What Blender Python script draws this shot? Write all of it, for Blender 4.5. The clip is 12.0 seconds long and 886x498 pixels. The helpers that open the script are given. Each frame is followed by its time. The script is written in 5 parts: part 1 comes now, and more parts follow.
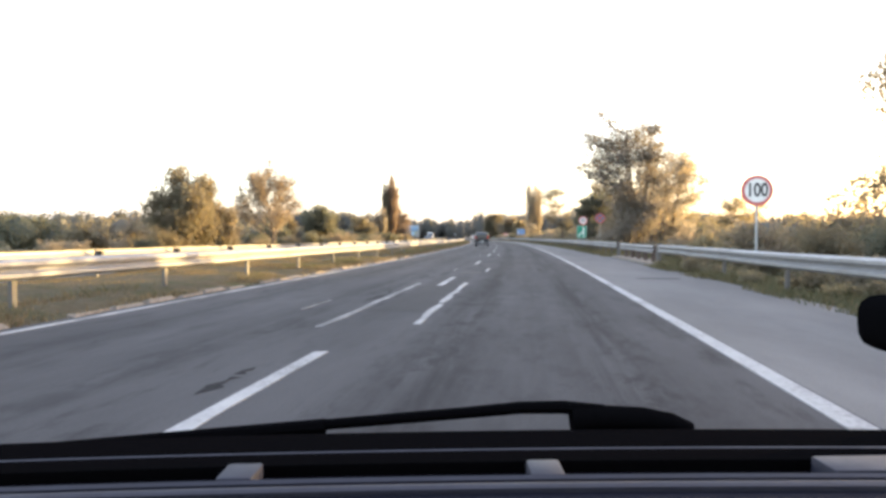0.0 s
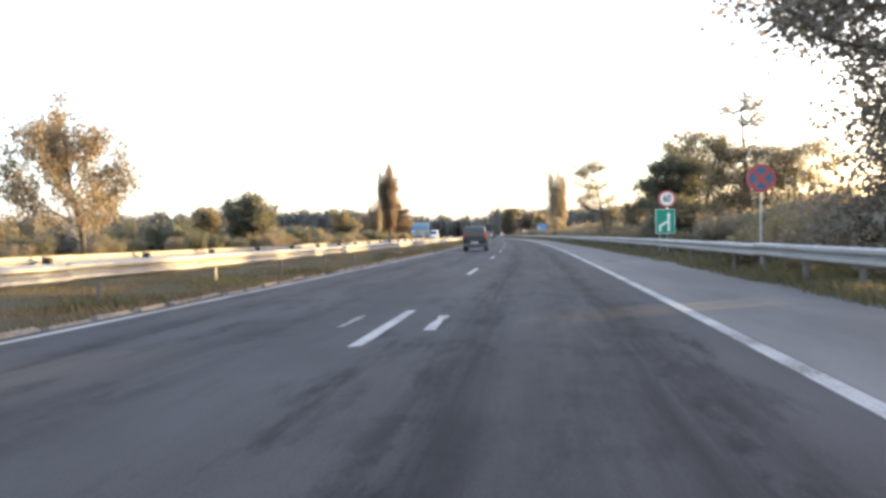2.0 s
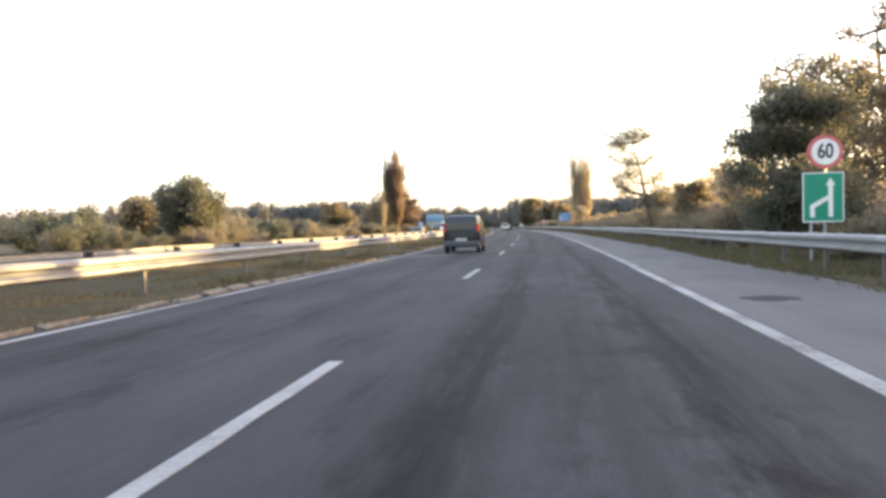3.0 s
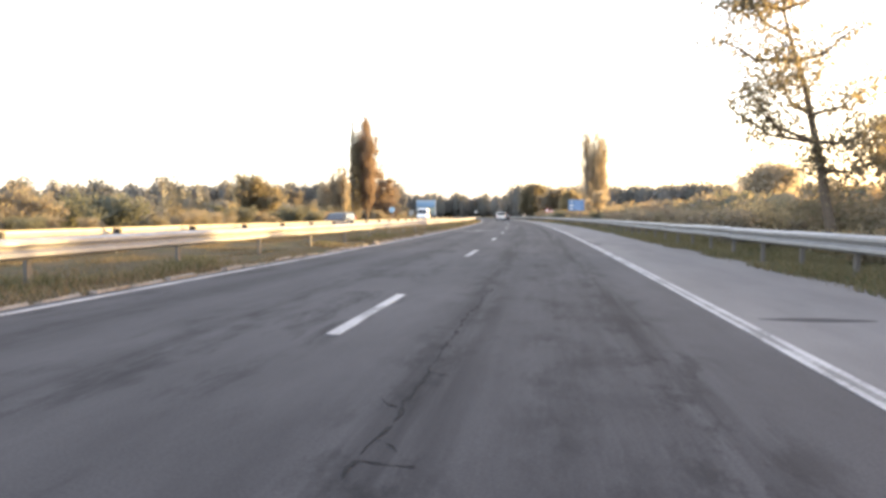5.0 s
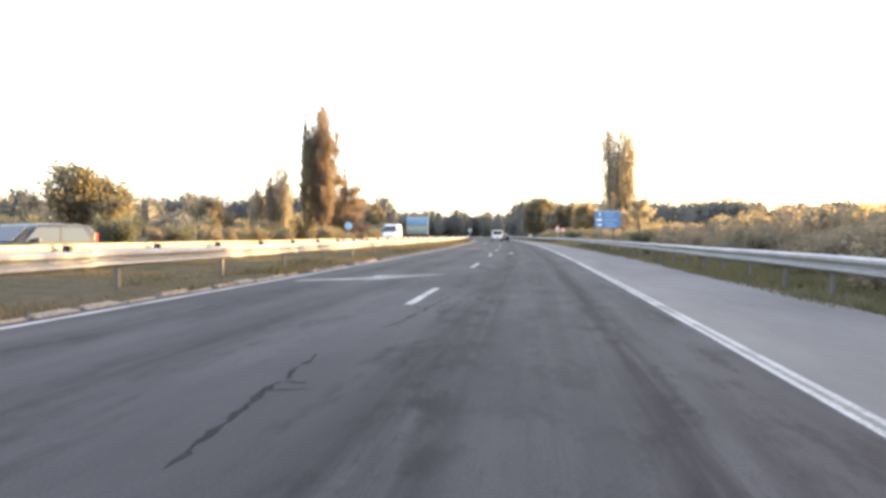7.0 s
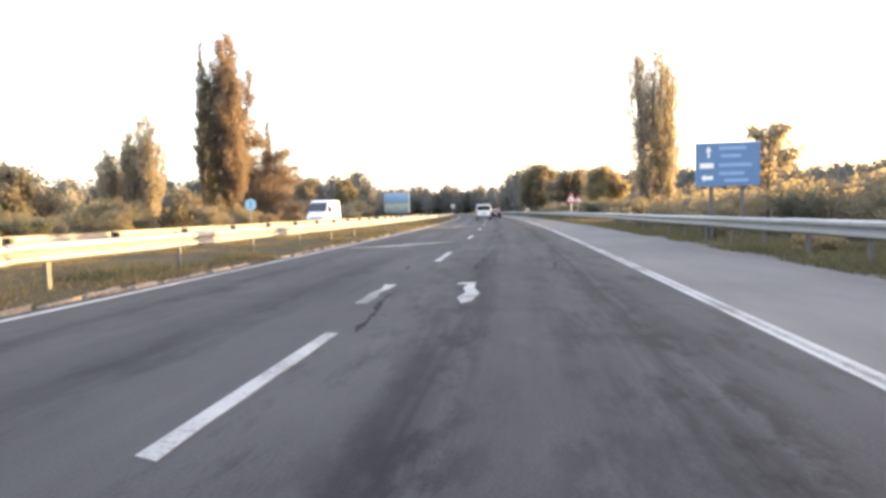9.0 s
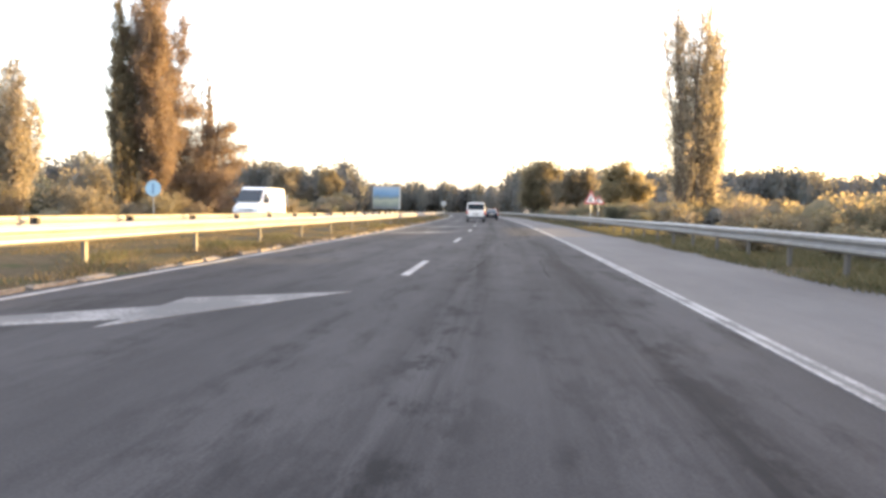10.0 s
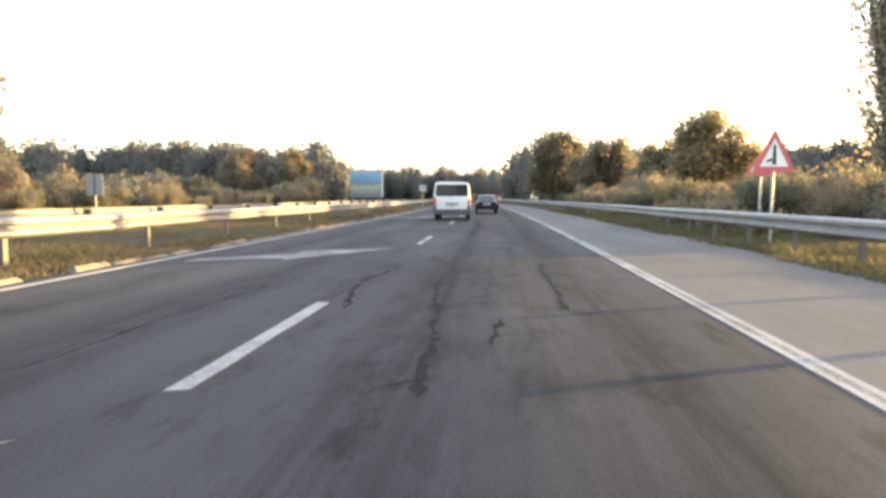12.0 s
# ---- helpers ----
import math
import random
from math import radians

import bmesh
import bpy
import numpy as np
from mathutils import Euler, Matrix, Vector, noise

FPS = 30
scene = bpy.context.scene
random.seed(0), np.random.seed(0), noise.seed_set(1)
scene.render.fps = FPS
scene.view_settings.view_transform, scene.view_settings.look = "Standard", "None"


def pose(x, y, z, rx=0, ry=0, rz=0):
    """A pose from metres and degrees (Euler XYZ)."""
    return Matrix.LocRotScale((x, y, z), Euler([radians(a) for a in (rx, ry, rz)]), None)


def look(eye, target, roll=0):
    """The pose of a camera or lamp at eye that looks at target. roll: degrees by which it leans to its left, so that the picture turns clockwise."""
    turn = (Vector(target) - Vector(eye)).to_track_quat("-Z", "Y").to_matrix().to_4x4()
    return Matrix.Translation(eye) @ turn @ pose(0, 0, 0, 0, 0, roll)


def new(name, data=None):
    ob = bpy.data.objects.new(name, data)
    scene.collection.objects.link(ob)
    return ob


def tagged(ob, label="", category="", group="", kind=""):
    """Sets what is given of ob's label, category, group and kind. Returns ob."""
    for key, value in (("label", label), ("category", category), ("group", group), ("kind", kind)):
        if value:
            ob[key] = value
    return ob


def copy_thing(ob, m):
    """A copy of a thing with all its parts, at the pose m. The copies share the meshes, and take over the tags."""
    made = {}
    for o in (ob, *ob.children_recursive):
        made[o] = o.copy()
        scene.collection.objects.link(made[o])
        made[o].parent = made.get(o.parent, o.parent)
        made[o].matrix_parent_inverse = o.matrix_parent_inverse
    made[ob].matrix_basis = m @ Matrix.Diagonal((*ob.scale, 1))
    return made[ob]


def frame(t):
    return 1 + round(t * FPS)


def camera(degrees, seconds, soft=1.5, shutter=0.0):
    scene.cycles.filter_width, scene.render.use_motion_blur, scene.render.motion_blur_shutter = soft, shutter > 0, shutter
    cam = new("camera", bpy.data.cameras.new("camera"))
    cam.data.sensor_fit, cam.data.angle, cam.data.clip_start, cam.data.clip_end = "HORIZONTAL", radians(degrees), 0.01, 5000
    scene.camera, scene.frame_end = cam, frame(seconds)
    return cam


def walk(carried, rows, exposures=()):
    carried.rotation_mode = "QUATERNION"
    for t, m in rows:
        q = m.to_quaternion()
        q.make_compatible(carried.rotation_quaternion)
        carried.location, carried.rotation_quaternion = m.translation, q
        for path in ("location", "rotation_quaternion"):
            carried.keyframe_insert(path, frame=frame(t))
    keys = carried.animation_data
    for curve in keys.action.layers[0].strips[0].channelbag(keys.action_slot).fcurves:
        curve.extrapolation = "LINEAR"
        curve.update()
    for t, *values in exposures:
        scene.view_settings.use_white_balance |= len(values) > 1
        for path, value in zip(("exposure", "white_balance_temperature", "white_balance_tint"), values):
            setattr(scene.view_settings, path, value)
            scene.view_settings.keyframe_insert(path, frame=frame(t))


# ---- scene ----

cam = camera(69.3, 12.0, soft=3.2)
# seconds, x, y, yaw, pitch, roll; the eye rides 1.08 m over the road
EYE = 1.08
ROWS = [
    (0.0, 0.00, 0.00, 3.64, -1.06, 0.16),
    (0.5, 0.46, 7.75, 4.50, -1.40, -0.26),
    (1.0, 0.92, 15.48, 5.06, -1.37, 0.13),
    (1.5, 1.35, 23.14, 5.03, -0.81, 1.60),
    (2.0, 1.75, 30.67, 5.53, -1.21, 1.11),
    (2.5, 2.12, 38.38, 6.56, -1.62, 1.15),
    (3.0, 2.43, 46.05, 7.39, -1.87, 1.67),
    (3.2, 2.48, 49.19, 7.55, -1.68, 1.97),
    (4.8, 3.29, 73.38, 7.46, -3.02, -0.27),
    (5.0, 3.41, 76.49, 7.73, -2.98, 0.08),
    (5.5, 3.55, 83.98, 7.89, -3.68, -0.14),
    (6.0, 3.70, 91.43, 8.39, -3.69, -0.14),
    (6.5, 3.69, 98.87, 10.28, -3.12, 0.23),
    (7.0, 3.64, 106.30, 8.27, -1.29, -0.40),
    (7.2, 3.60, 109.48, 7.71, -1.54, -0.15),
    (8.8, 3.14, 133.04, 8.58, -3.06, 2.28),
    (9.0, 3.05, 135.97, 8.05, -3.31, 1.47),
    (9.5, 2.84, 143.42, 8.48, -3.62, 0.83),
    (10.0, 2.56, 150.91, 7.83, -3.49, -0.94),
    (10.5, 2.36, 158.40, 8.58, -3.68, -0.43),
    (11.0, 2.04, 165.80, 8.31, -4.19, -1.60),
    (11.5, 1.71, 173.14, 8.44, -3.86, -0.81),
    (12.0, 1.36, 180.48, 8.29, -4.60, -0.10),
]
walk(cam, [(t, pose(x, y, EYE, 0, 0, yaw) @ pose(0, 0, 0, pitch) @ pose(0, 0, 0, 0, roll) @ pose(0, 0, 0, 90))
           for t, x, y, yaw, pitch, roll in ROWS], exposures=[(t, stops + 0.50, kelvin - 100, tint) for t, stops, kelvin, tint in (
    (0.0, 2.22, 6150, 17), (0.5, 2.28, 6100, 17), (1.5, 2.2, 6000, 17), (2.5, 1.9, 5900, 16), (3.0, 2.05, 6200, 18), (5.0, 2.36, 6500, 20), (5.5, 2.2, 6250, 16), (6.0, 2.25, 6250, 18),
    (6.5, 2.3, 6250, 18), (7.0, 2.42, 6300, 18), (9.0, 2.38, 6400, 19), (9.5, 1.9, 5650, 14), (10.0, 2.32, 6550, 20), (10.5, 2.05, 5850, 13), (11.0, 2.14, 6200, 16), (11.5, 2.31, 6600, 20), (12.0, 2.2, 6450, 14))])

# ---- light: a low evening sun ahead and to the right ----
SUN_UP, SUN_ROUND = 4.4, 62.0
world = bpy.data.worlds.new("evening_sky")
scene.world = world
world.use_nodes = True
wn = world.node_tree.nodes
sky = wn.new("ShaderNodeTexSky")
sky.sky_type, sky.sun_disc = "NISHITA", False
sky.sun_elevation, sky.sun_rotation = radians(SUN_UP), radians(SUN_ROUND)
sky.air_density, sky.dust_density, sky.ozone_density = 1.0, 2.5, 1.0
wn["Background"].inputs["Strength"].default_value = 0.14
haze = wn.new("ShaderNodeMix")  # thin even evening haze over the whole sky
haze.data_type, haze.blend_type = "RGBA", "ADD"
haze.inputs[0].default_value = 1.0
haze.inputs[7].default_value = (1.04, 1.05, 1.08, 1)
world.node_tree.links.new(sky.outputs["Color"], haze.inputs[6])
world.node_tree.links.new(haze.outputs[2], wn["Background"].inputs["Color"])
sun = new("sun", bpy.data.lights.new("sun", "SUN"))
sun.data.energy, sun.data.angle, sun.data.color = 3.6, radians(0.6), (1.0, 0.68, 0.24)
toward = Vector((math.sin(radians(SUN_ROUND)) * math.cos(radians(SUN_UP)), math.cos(radians(SUN_ROUND)) * math.cos(radians(SUN_UP)), math.sin(radians(SUN_UP))))
sun.matrix_world = look(toward * 50, (0, 0, 0))


# ---- the road's line: an arc of 1395 m radius, straight further on ----
def rx(y):
    """Works on numbers and on arrays."""
    return 3.74 - (np.minimum(y, 340.0) - 102.0) ** 2 / 2790 - np.maximum(y - 340.0, 0.0) * 238 / 1395


def at(u, y, z=0.0):
    """u metres right of the driven line."""
    return Vector((rx(y) + u, y, z))


def widen(y):
    """How far the shoulder's outer edge and its rail swing out further on; works on numbers and on arrays."""
    f = np.clip((y - 100.0) / 40.0, 0.0, 1.0)
    return 0.40 * f * f * (3 - 2 * f)


def heading(y):
    return math.degrees(math.atan((min(y, 340) - 102.0) / 1395))


def stand(u, y, z=0.0, turn=0.0, scale=1.0):
    return pose(*at(u, y, z), 0, 0, heading(y) + turn) @ Matrix.Diagonal((scale, scale, scale, 1))


# ---- materials ----
def nodes_of(name):
    m = bpy.data.materials.new(name)
    m.use_nodes = True
    return m, m.node_tree.nodes, m.node_tree.links, m.node_tree.nodes["Principled BSDF"]


def ramp(nd, lk, fac, stops):
    r = nd.new("ShaderNodeValToRGB")
    while len(r.color_ramp.elements) < len(stops):
        r.color_ramp.elements.new(0.5)
    for e, (p, c) in zip(r.color_ramp.elements, stops):
        e.position, e.color = p, (*c, 1)
    lk.new(fac, r.inputs[0])
    return r.outputs[0]


def noise_of(nd, lk, vec, scale, detail=5.0, rough=0.6):
    n = nd.new("ShaderNodeTexNoise")
    n.inputs["Scale"].default_value, n.inputs["Detail"].default_value, n.inputs["Roughness"].default_value = scale, detail, rough
    lk.new(vec, n.inputs["Vector"])
    return n.outputs["Fac"]


def mapped(nd, lk, vec, sx, sy, sz):
    m = nd.new("ShaderNodeMapping")
    m.inputs["Scale"].default_value = (sx, sy, sz)
    lk.new(vec, m.inputs["Vector"])
    return m.outputs[0]


def mixed(nd, lk, fac, a, b, kind="MIX"):
    m = nd.new("ShaderNodeMix")
    m.data_type, m.blend_type = "RGBA", kind
    for sock, v in ((m.inputs[0], fac), (m.inputs[6], a), (m.inputs[7], b)):
        if isinstance(v, (int, float)):
            sock.default_value = v
        elif isinstance(v, tuple):
            sock.default_value = (*v, 1)
        else:
            lk.new(v, sock)
    return m.outputs[2]


def maths(nd, lk, op, a, b=0.0):
    m = nd.new("ShaderNodeMath")
    m.operation = op
    for sock, v in ((m.inputs[0], a), (m.inputs[1], b)):
        if isinstance(v, (int, float)):
            sock.default_value = v
        else:
            lk.new(v, sock)
    return m.outputs[0]


def bumped(nd, lk, bs, height, strength, distance=0.01):
    b = nd.new("ShaderNodeBump")
    b.inputs["Strength"].default_value, b.inputs["Distance"].default_value = strength, distance
    lk.new(height, b.inputs["Height"])
    lk.new(b.outputs[0], bs.inputs["Normal"])


def surface(name, colour, rough=0.6, vary=0.2, scale=6.0, metal=0.0, bump=0.15, dirt=(0.08, 0.07, 0.055), dirty=0.25, shine=0.5):
    m, nd, lk, bs = nodes_of(name)
    vec = nd.new("ShaderNodeTexCoord").outputs["Object"]
    fine = noise_of(nd, lk, vec, scale * 6)
    wide = noise_of(nd, lk, vec, scale)
    c = ramp(nd, lk, fine, [(0.3, tuple(v * (1 - vary) for v in colour)), (0.7, tuple(min(1, v * (1 + vary)) for v in colour))])
    if dirty:
        mask = ramp(nd, lk, wide, [(0.48, (0, 0, 0)), (0.75, (dirty, dirty, dirty))])
        c = mixed(nd, lk, mask, c, dirt)
    lk.new(c, bs.inputs["Base Color"])
    bs.inputs["Metallic"].default_value = metal
    bs.inputs["Specular IOR Level"].default_value = shine
    lk.new(ramp(nd, lk, wide, [(0.3, (rough * 0.85,) * 3), (0.7, (min(1, rough * 1.15),) * 3)]), bs.inputs["Roughness"])
    if bump:
        bumped(nd, lk, bs, fine, bump)
    return m


def asphalt(name, dark, light, crack=True):
    m, nd, lk, bs = nodes_of(name)
    uv = nd.new("ShaderNodeUVMap").outputs[0]
    grain = noise_of(nd, lk, uv, 55, 4)
    streak = noise_of(nd, lk, mapped(nd, lk, uv, 1.6, 0.035, 1), 1.0, 4, 0.6)
    blotch = noise_of(nd, lk, mapped(nd, lk, uv, 0.5, 0.16, 1), 1.0, 6, 0.65)
    c = mixed(nd, lk, streak, dark, light)
    c = mixed(nd, lk, ramp(nd, lk, blotch, [(0.38, (0, 0, 0)), (0.72, (0.8, 0.8, 0.8))]), c, tuple(v * 1.35 for v in light))
    c = mixed(nd, lk, 0.55, c, ramp(nd, lk, grain, [(0.25, (0.35, 0.35, 0.36)), (0.75, (1.0, 0.98, 0.95))]), "MULTIPLY")
    height = grain
    if crack:
        bent = nd.new("ShaderNodeMix")
        bent.data_type, bent.blend_type = "RGBA", "ADD"
        bent.inputs[0].default_value = 0.8
        n2 = nd.new("ShaderNodeTexNoise")
        n2.inputs["Scale"].default_value, n2.inputs["Detail"].default_value = 1.3, 6
        lk.new(uv, n2.inputs["Vector"])
        lk.new(uv, bent.inputs[6])
        lk.new(n2.outputs["Color"], bent.inputs[7])
        v = nd.new("ShaderNodeTexVoronoi")
        v.feature = "DISTANCE_TO_EDGE"
        v.inputs["Scale"].default_value = 0.42
        lk.new(mapped(nd, lk, bent.outputs[2], 1.0, 0.55, 1), v.inputs["Vector"])
        line = ramp(nd, lk, v.outputs["Distance"], [(0.004, (1, 1, 1)), (0.020, (0, 0, 0))])
        where = ramp(nd, lk, noise_of(nd, lk, mapped(nd, lk, uv, 0.35, 0.13, 1), 1.0, 3), [(0.62, (0, 0, 0)), (0.74, (0.45, 0.45, 0.45))])
        cracked = mixed(nd, lk, 1.0, line, where, "MULTIPLY")
        c = mixed(nd, lk, cracked, c, (0.012, 0.012, 0.013))
    if crack:
        stain = noise_of(nd, lk, mapped(nd, lk, uv, 2.2, 0.55, 1), 1.0, 7, 0.7)
        lane = noise_of(nd, lk, mapped(nd, lk, uv, 0.9, 0.02, 1), 1.0, 2, 0.5)
        u = nd.new("ShaderNodeSeparateXYZ")
        lk.new(uv, u.inputs[0])
        for centre, strength in ((0.78, 0.85), (-0.82, 0.80), (0.05, 0.35), (-3.25, 0.45), (-4.75, 0.45)):
            off = maths(nd, lk, "DIVIDE", maths(nd, lk, "SUBTRACT", u.outputs["X"], centre), 0.34)
            bell = maths(nd, lk, "POWER", 2.718, maths(nd, lk, "MULTIPLY", maths(nd, lk, "MULTIPLY", off, off), -1.0))
            patchy = noise_of(nd, lk, mapped(nd, lk, uv, 3.0, 0.12, 1), 1.0, 5, 0.65)
            worn = maths(nd, lk, "MULTIPLY", maths(nd, lk, "MULTIPLY", bell, strength), ramp(nd, lk, patchy, [(0.36, (0, 0, 0)), (0.60, (1, 1, 1))]))
            c = mixed(nd, lk, worn, c, (0.013, 0.013, 0.015))
            torn = noise_of(nd, lk, mapped(nd, lk, uv, 2.6, 1.1, 1), 1.0, 8, 0.72)
            smudge = maths(nd, lk, "MULTIPLY", maths(nd, lk, "MULTIPLY", bell, min(1.0, strength * 1.1)), ramp(nd, lk, torn, [(0.50, (0, 0, 0)), (0.60, (1, 1, 1))]))
            c = mixed(nd, lk, smudge, c, (0.018, 0.018, 0.020))
        dark_spots = maths(nd, lk, "MULTIPLY", ramp(nd, lk, stain, [(0.50, (0, 0, 0)), (0.66, (0.8, 0.8, 0.8))]), ramp(nd, lk, lane, [(0.42, (0, 0, 0)), (0.60, (1, 1, 1))]))
        c = mixed(nd, lk, dark_spots, c, (0.014, 0.014, 0.016))
    lk.new(c, bs.inputs["Base Color"])
    bs.inputs["Roughness"].default_value = 0.82
    bs.inputs["Specular IOR Level"].default_value = 0.10
    bumped(nd, lk, bs, height, 0.35, 0.006)
    return m


def paint_line(name, wear):
    m, nd, lk, bs = nodes_of(name)
    uv = nd.new("ShaderNodeTexCoord").outputs["Object"]
    n = noise_of(nd, lk, uv, 26, 6, 0.65)
    w = noise_of(nd, lk, uv, 0.9, 5, 0.6)
    both = maths(nd, lk, "ADD", maths(nd, lk, "MULTIPLY", n, 0.42), maths(nd, lk, "MULTIPLY", w, 0.58))
    lk.new(ramp(nd, lk, both, [(wear - 0.08, (0.08, 0.08, 0.083)), (wear + 0.05, (0.26, 0.26, 0.265)), (0.8, (0.40, 0.40, 0.395))]), bs.inputs["Base Color"])
    bs.inputs["Roughness"].default_value = 0.7
    bumped(nd, lk, bs, n, 0.3, 0.004)
    return m


def leaves(name, shades, through_light=0.55):
    """Leaf shades, varied leaf by leaf and tree by tree, with light passing through."""
    m, nd, lk, bs = nodes_of(name)
    geo = nd.new("ShaderNodeNewGeometry")
    info = nd.new("ShaderNodeObjectInfo")
    pick = maths(nd, lk, "FRACT", maths(nd, lk, "ADD", maths(nd, lk, "MULTIPLY", geo.outputs["Random Per Island"], 0.7), maths(nd, lk, "MULTIPLY", info.outputs["Random"], 0.5)))
    c = ramp(nd, lk, pick, [(i / max(1, len(shades) - 1), s) for i, s in enumerate(shades)])
    lk.new(c, bs.inputs["Base Color"])
    bs.inputs["Roughness"].default_value = 0.6
    bs.inputs["Specular IOR Level"].default_value = 0.12
    tr = nd.new("ShaderNodeBsdfTranslucent")
    lk.new(mixed(nd, lk, 1.0, c, (1.2, 1.1, 0.9), "MULTIPLY"), tr.inputs["Color"])
    mx = nd.new("ShaderNodeMixShader")
    mx.inputs[0].default_value = through_light
    lk.new(bs.outputs[0], mx.inputs[1])
    lk.new(tr.outputs[0], mx.inputs[2])
    lk.new(mx.outputs[0], nd["Material Output"].inputs["Surface"])
    return m


def glassy(name, colour, rough=0.06):
    m, nd, lk, bs = nodes_of(name)
    bs.inputs["Base Color"].default_value = (*colour, 1)
    bs.inputs["Roughness"].default_value = rough
    bs.inputs["Coat Weight"].default_value = 0.15
    return m


def lamp_lens(name, colour, glow):
    m, nd, lk, bs = nodes_of(name)
    bs.inputs["Base Color"].default_value = (*colour, 1)
    bs.inputs["Roughness"].default_value = 0.25
    bs.inputs["Emission Color"].default_value = (*colour, 1)
    bs.inputs["Emission Strength"].default_value = glow
    return m


M_ROAD = asphalt("worn_asphalt", (0.036, 0.0365, 0.0405), (0.071, 0.0705, 0.075))
M_PATCH = asphalt("asphalt_repair", (0.036, 0.036, 0.039), (0.054, 0.053, 0.055), False)
M_PALE = asphalt("pale_repair", (0.070, 0.070, 0.072), (0.088, 0.087, 0.087), False)
M_SHOULDER = asphalt("pale_shoulder", (0.115, 0.112, 0.114), (0.155, 0.150, 0.150), False)
M_OPPOSITE = asphalt("opposite_asphalt", (0.08, 0.08, 0.082), (0.12, 0.118, 0.116), False)
M_LINE = paint_line("worn_white_line", 0.46)
M_LINE_OLD = paint_line("faded_white_line", 0.57)
M_SOIL = surface("dry_grass_soil", (0.074, 0.060, 0.038), 0.95, 0.35, 1.2, 0, 0.6, (0.036, 0.052, 0.022), 0.95, shine=0.05)
M_FIELD = surface("field_soil", (0.10, 0.085, 0.05), 0.95, 0.3, 0.15, 0, 0.4, (0.05, 0.06, 0.03), 0.8, shine=0.05)
M_KERB = surface("crumbled_kerb_stone", (0.20, 0.175, 0.15), 0.9, 0.35, 3, 0, 0.5, shine=0.1)
M_CONCRETE = surface("rough_concrete", (0.21, 0.185, 0.16), 0.9, 0.18, 2, 0, 0.4, shine=0.1)
M_ZINC = surface("galvanised_steel", (0.25, 0.25, 0.255), 0.5, 0.14, 0.8, 0.25, 0.05, (0.20, 0.18, 0.15), 0.5)
M_POST = surface("dull_zinc_post", (0.12, 0.115, 0.11), 0.6, 0.15, 3, 0.4, 0.1, (0.16, 0.10, 0.06), 0.5)
M_RUST = surface("rust_brown_steel", (0.085, 0.06, 0.048), 0.8, 0.3, 5, 0, 0.3, (0.03, 0.025, 0.02), 0.5)
M_BLACK = surface("black_rubber", (0.015, 0.015, 0.016), 0.7, 0.2, 8, 0, 0.1, dirty=0)
M_BARK = surface("grey_brown_bark", (0.11, 0.085, 0.065), 0.95, 0.35, 4, 0, 0.8, (0.05, 0.05, 0.035), 0.5)
M_RED = surface("sign_red", (0.52, 0.12, 0.12), 0.5, 0.05, 3, 0, 0, dirty=0.1)
M_WHITE = surface("sign_white", (0.78, 0.77, 0.74), 0.5, 0.04, 3, 0, 0, dirty=0.12)
M_BLUE = surface("sign_blue", (0.095, 0.185, 0.345), 0.5, 0.06, 3, 0, 0, dirty=0.1)
M_GREEN = surface("sign_green", (0.01, 0.25, 0.15), 0.5, 0.06, 3, 0, 0, dirty=0.1)
M_INK = surface("sign_black", (0.03, 0.03, 0.035), 0.5, 0.1, 3, 0, 0, dirty=0)
M_SIGNBACK = surface("bare_sign_back", (0.36, 0.38, 0.39), 0.5, 0.1, 2, 0.4, 0)
L_OLIVE = leaves("olive_leaves", [(0.150, 0.151, 0.108), (0.198, 0.182, 0.130), (0.228, 0.198, 0.146), (0.168, 0.163, 0.120)])
L_DARK = leaves("dark_green_leaves", [(0.108, 0.120, 0.098), (0.134, 0.144, 0.113), (0.162, 0.158, 0.122)])
L_AUTUMN = leaves("autumn_leaves", [(0.262, 0.222, 0.178), (0.280, 0.236, 0.186), (0.228, 0.203, 0.162), (0.240, 0.203, 0.164)])
L_BROWN = leaves("brown_leaves", [(0.228, 0.204, 0.168), (0.200, 0.188, 0.150), (0.250, 0.218, 0.175), (0.184, 0.180, 0.142)])
L_GOLD = leaves("golden_leaves", [(0.310, 0.262, 0.166), (0.268, 0.236, 0.156), (0.212, 0.198, 0.136)])
L_PALE = leaves("pale_autumn_leaves", [(0.355, 0.325, 0.275), (0.305, 0.285, 0.245), (0.385, 0.345, 0.28), (0.285, 0.268, 0.235)], 0.58)
L_RUST = leaves("rusty_leaves", [(0.252, 0.192, 0.158), (0.232, 0.184, 0.150), (0.210, 0.174, 0.142), (0.270, 0.212, 0.170)])
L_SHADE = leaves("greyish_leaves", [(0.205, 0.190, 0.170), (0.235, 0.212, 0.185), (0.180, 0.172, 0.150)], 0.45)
L_GRASS = leaves("grass_blades", [(0.090, 0.098, 0.054), (0.118, 0.114, 0.066), (0.170, 0.142, 0.086), (0.078, 0.090, 0.050), (0.130, 0.118, 0.070)], 0.35)
L_DRY = leaves("dry_median_grass", [(0.118, 0.100, 0.062), (0.150, 0.118, 0.076), (0.195, 0.150, 0.096), (0.096, 0.096, 0.054), (0.165, 0.124, 0.080)], 0.35)
# the blue-grey haze of distance is painted into these two leaf colours
L_HAZY = leaves("haze_tinted_leaves", [(0.105, 0.120, 0.122), (0.125, 0.132, 0.126), (0.150, 0.138, 0.124)], 0.30)
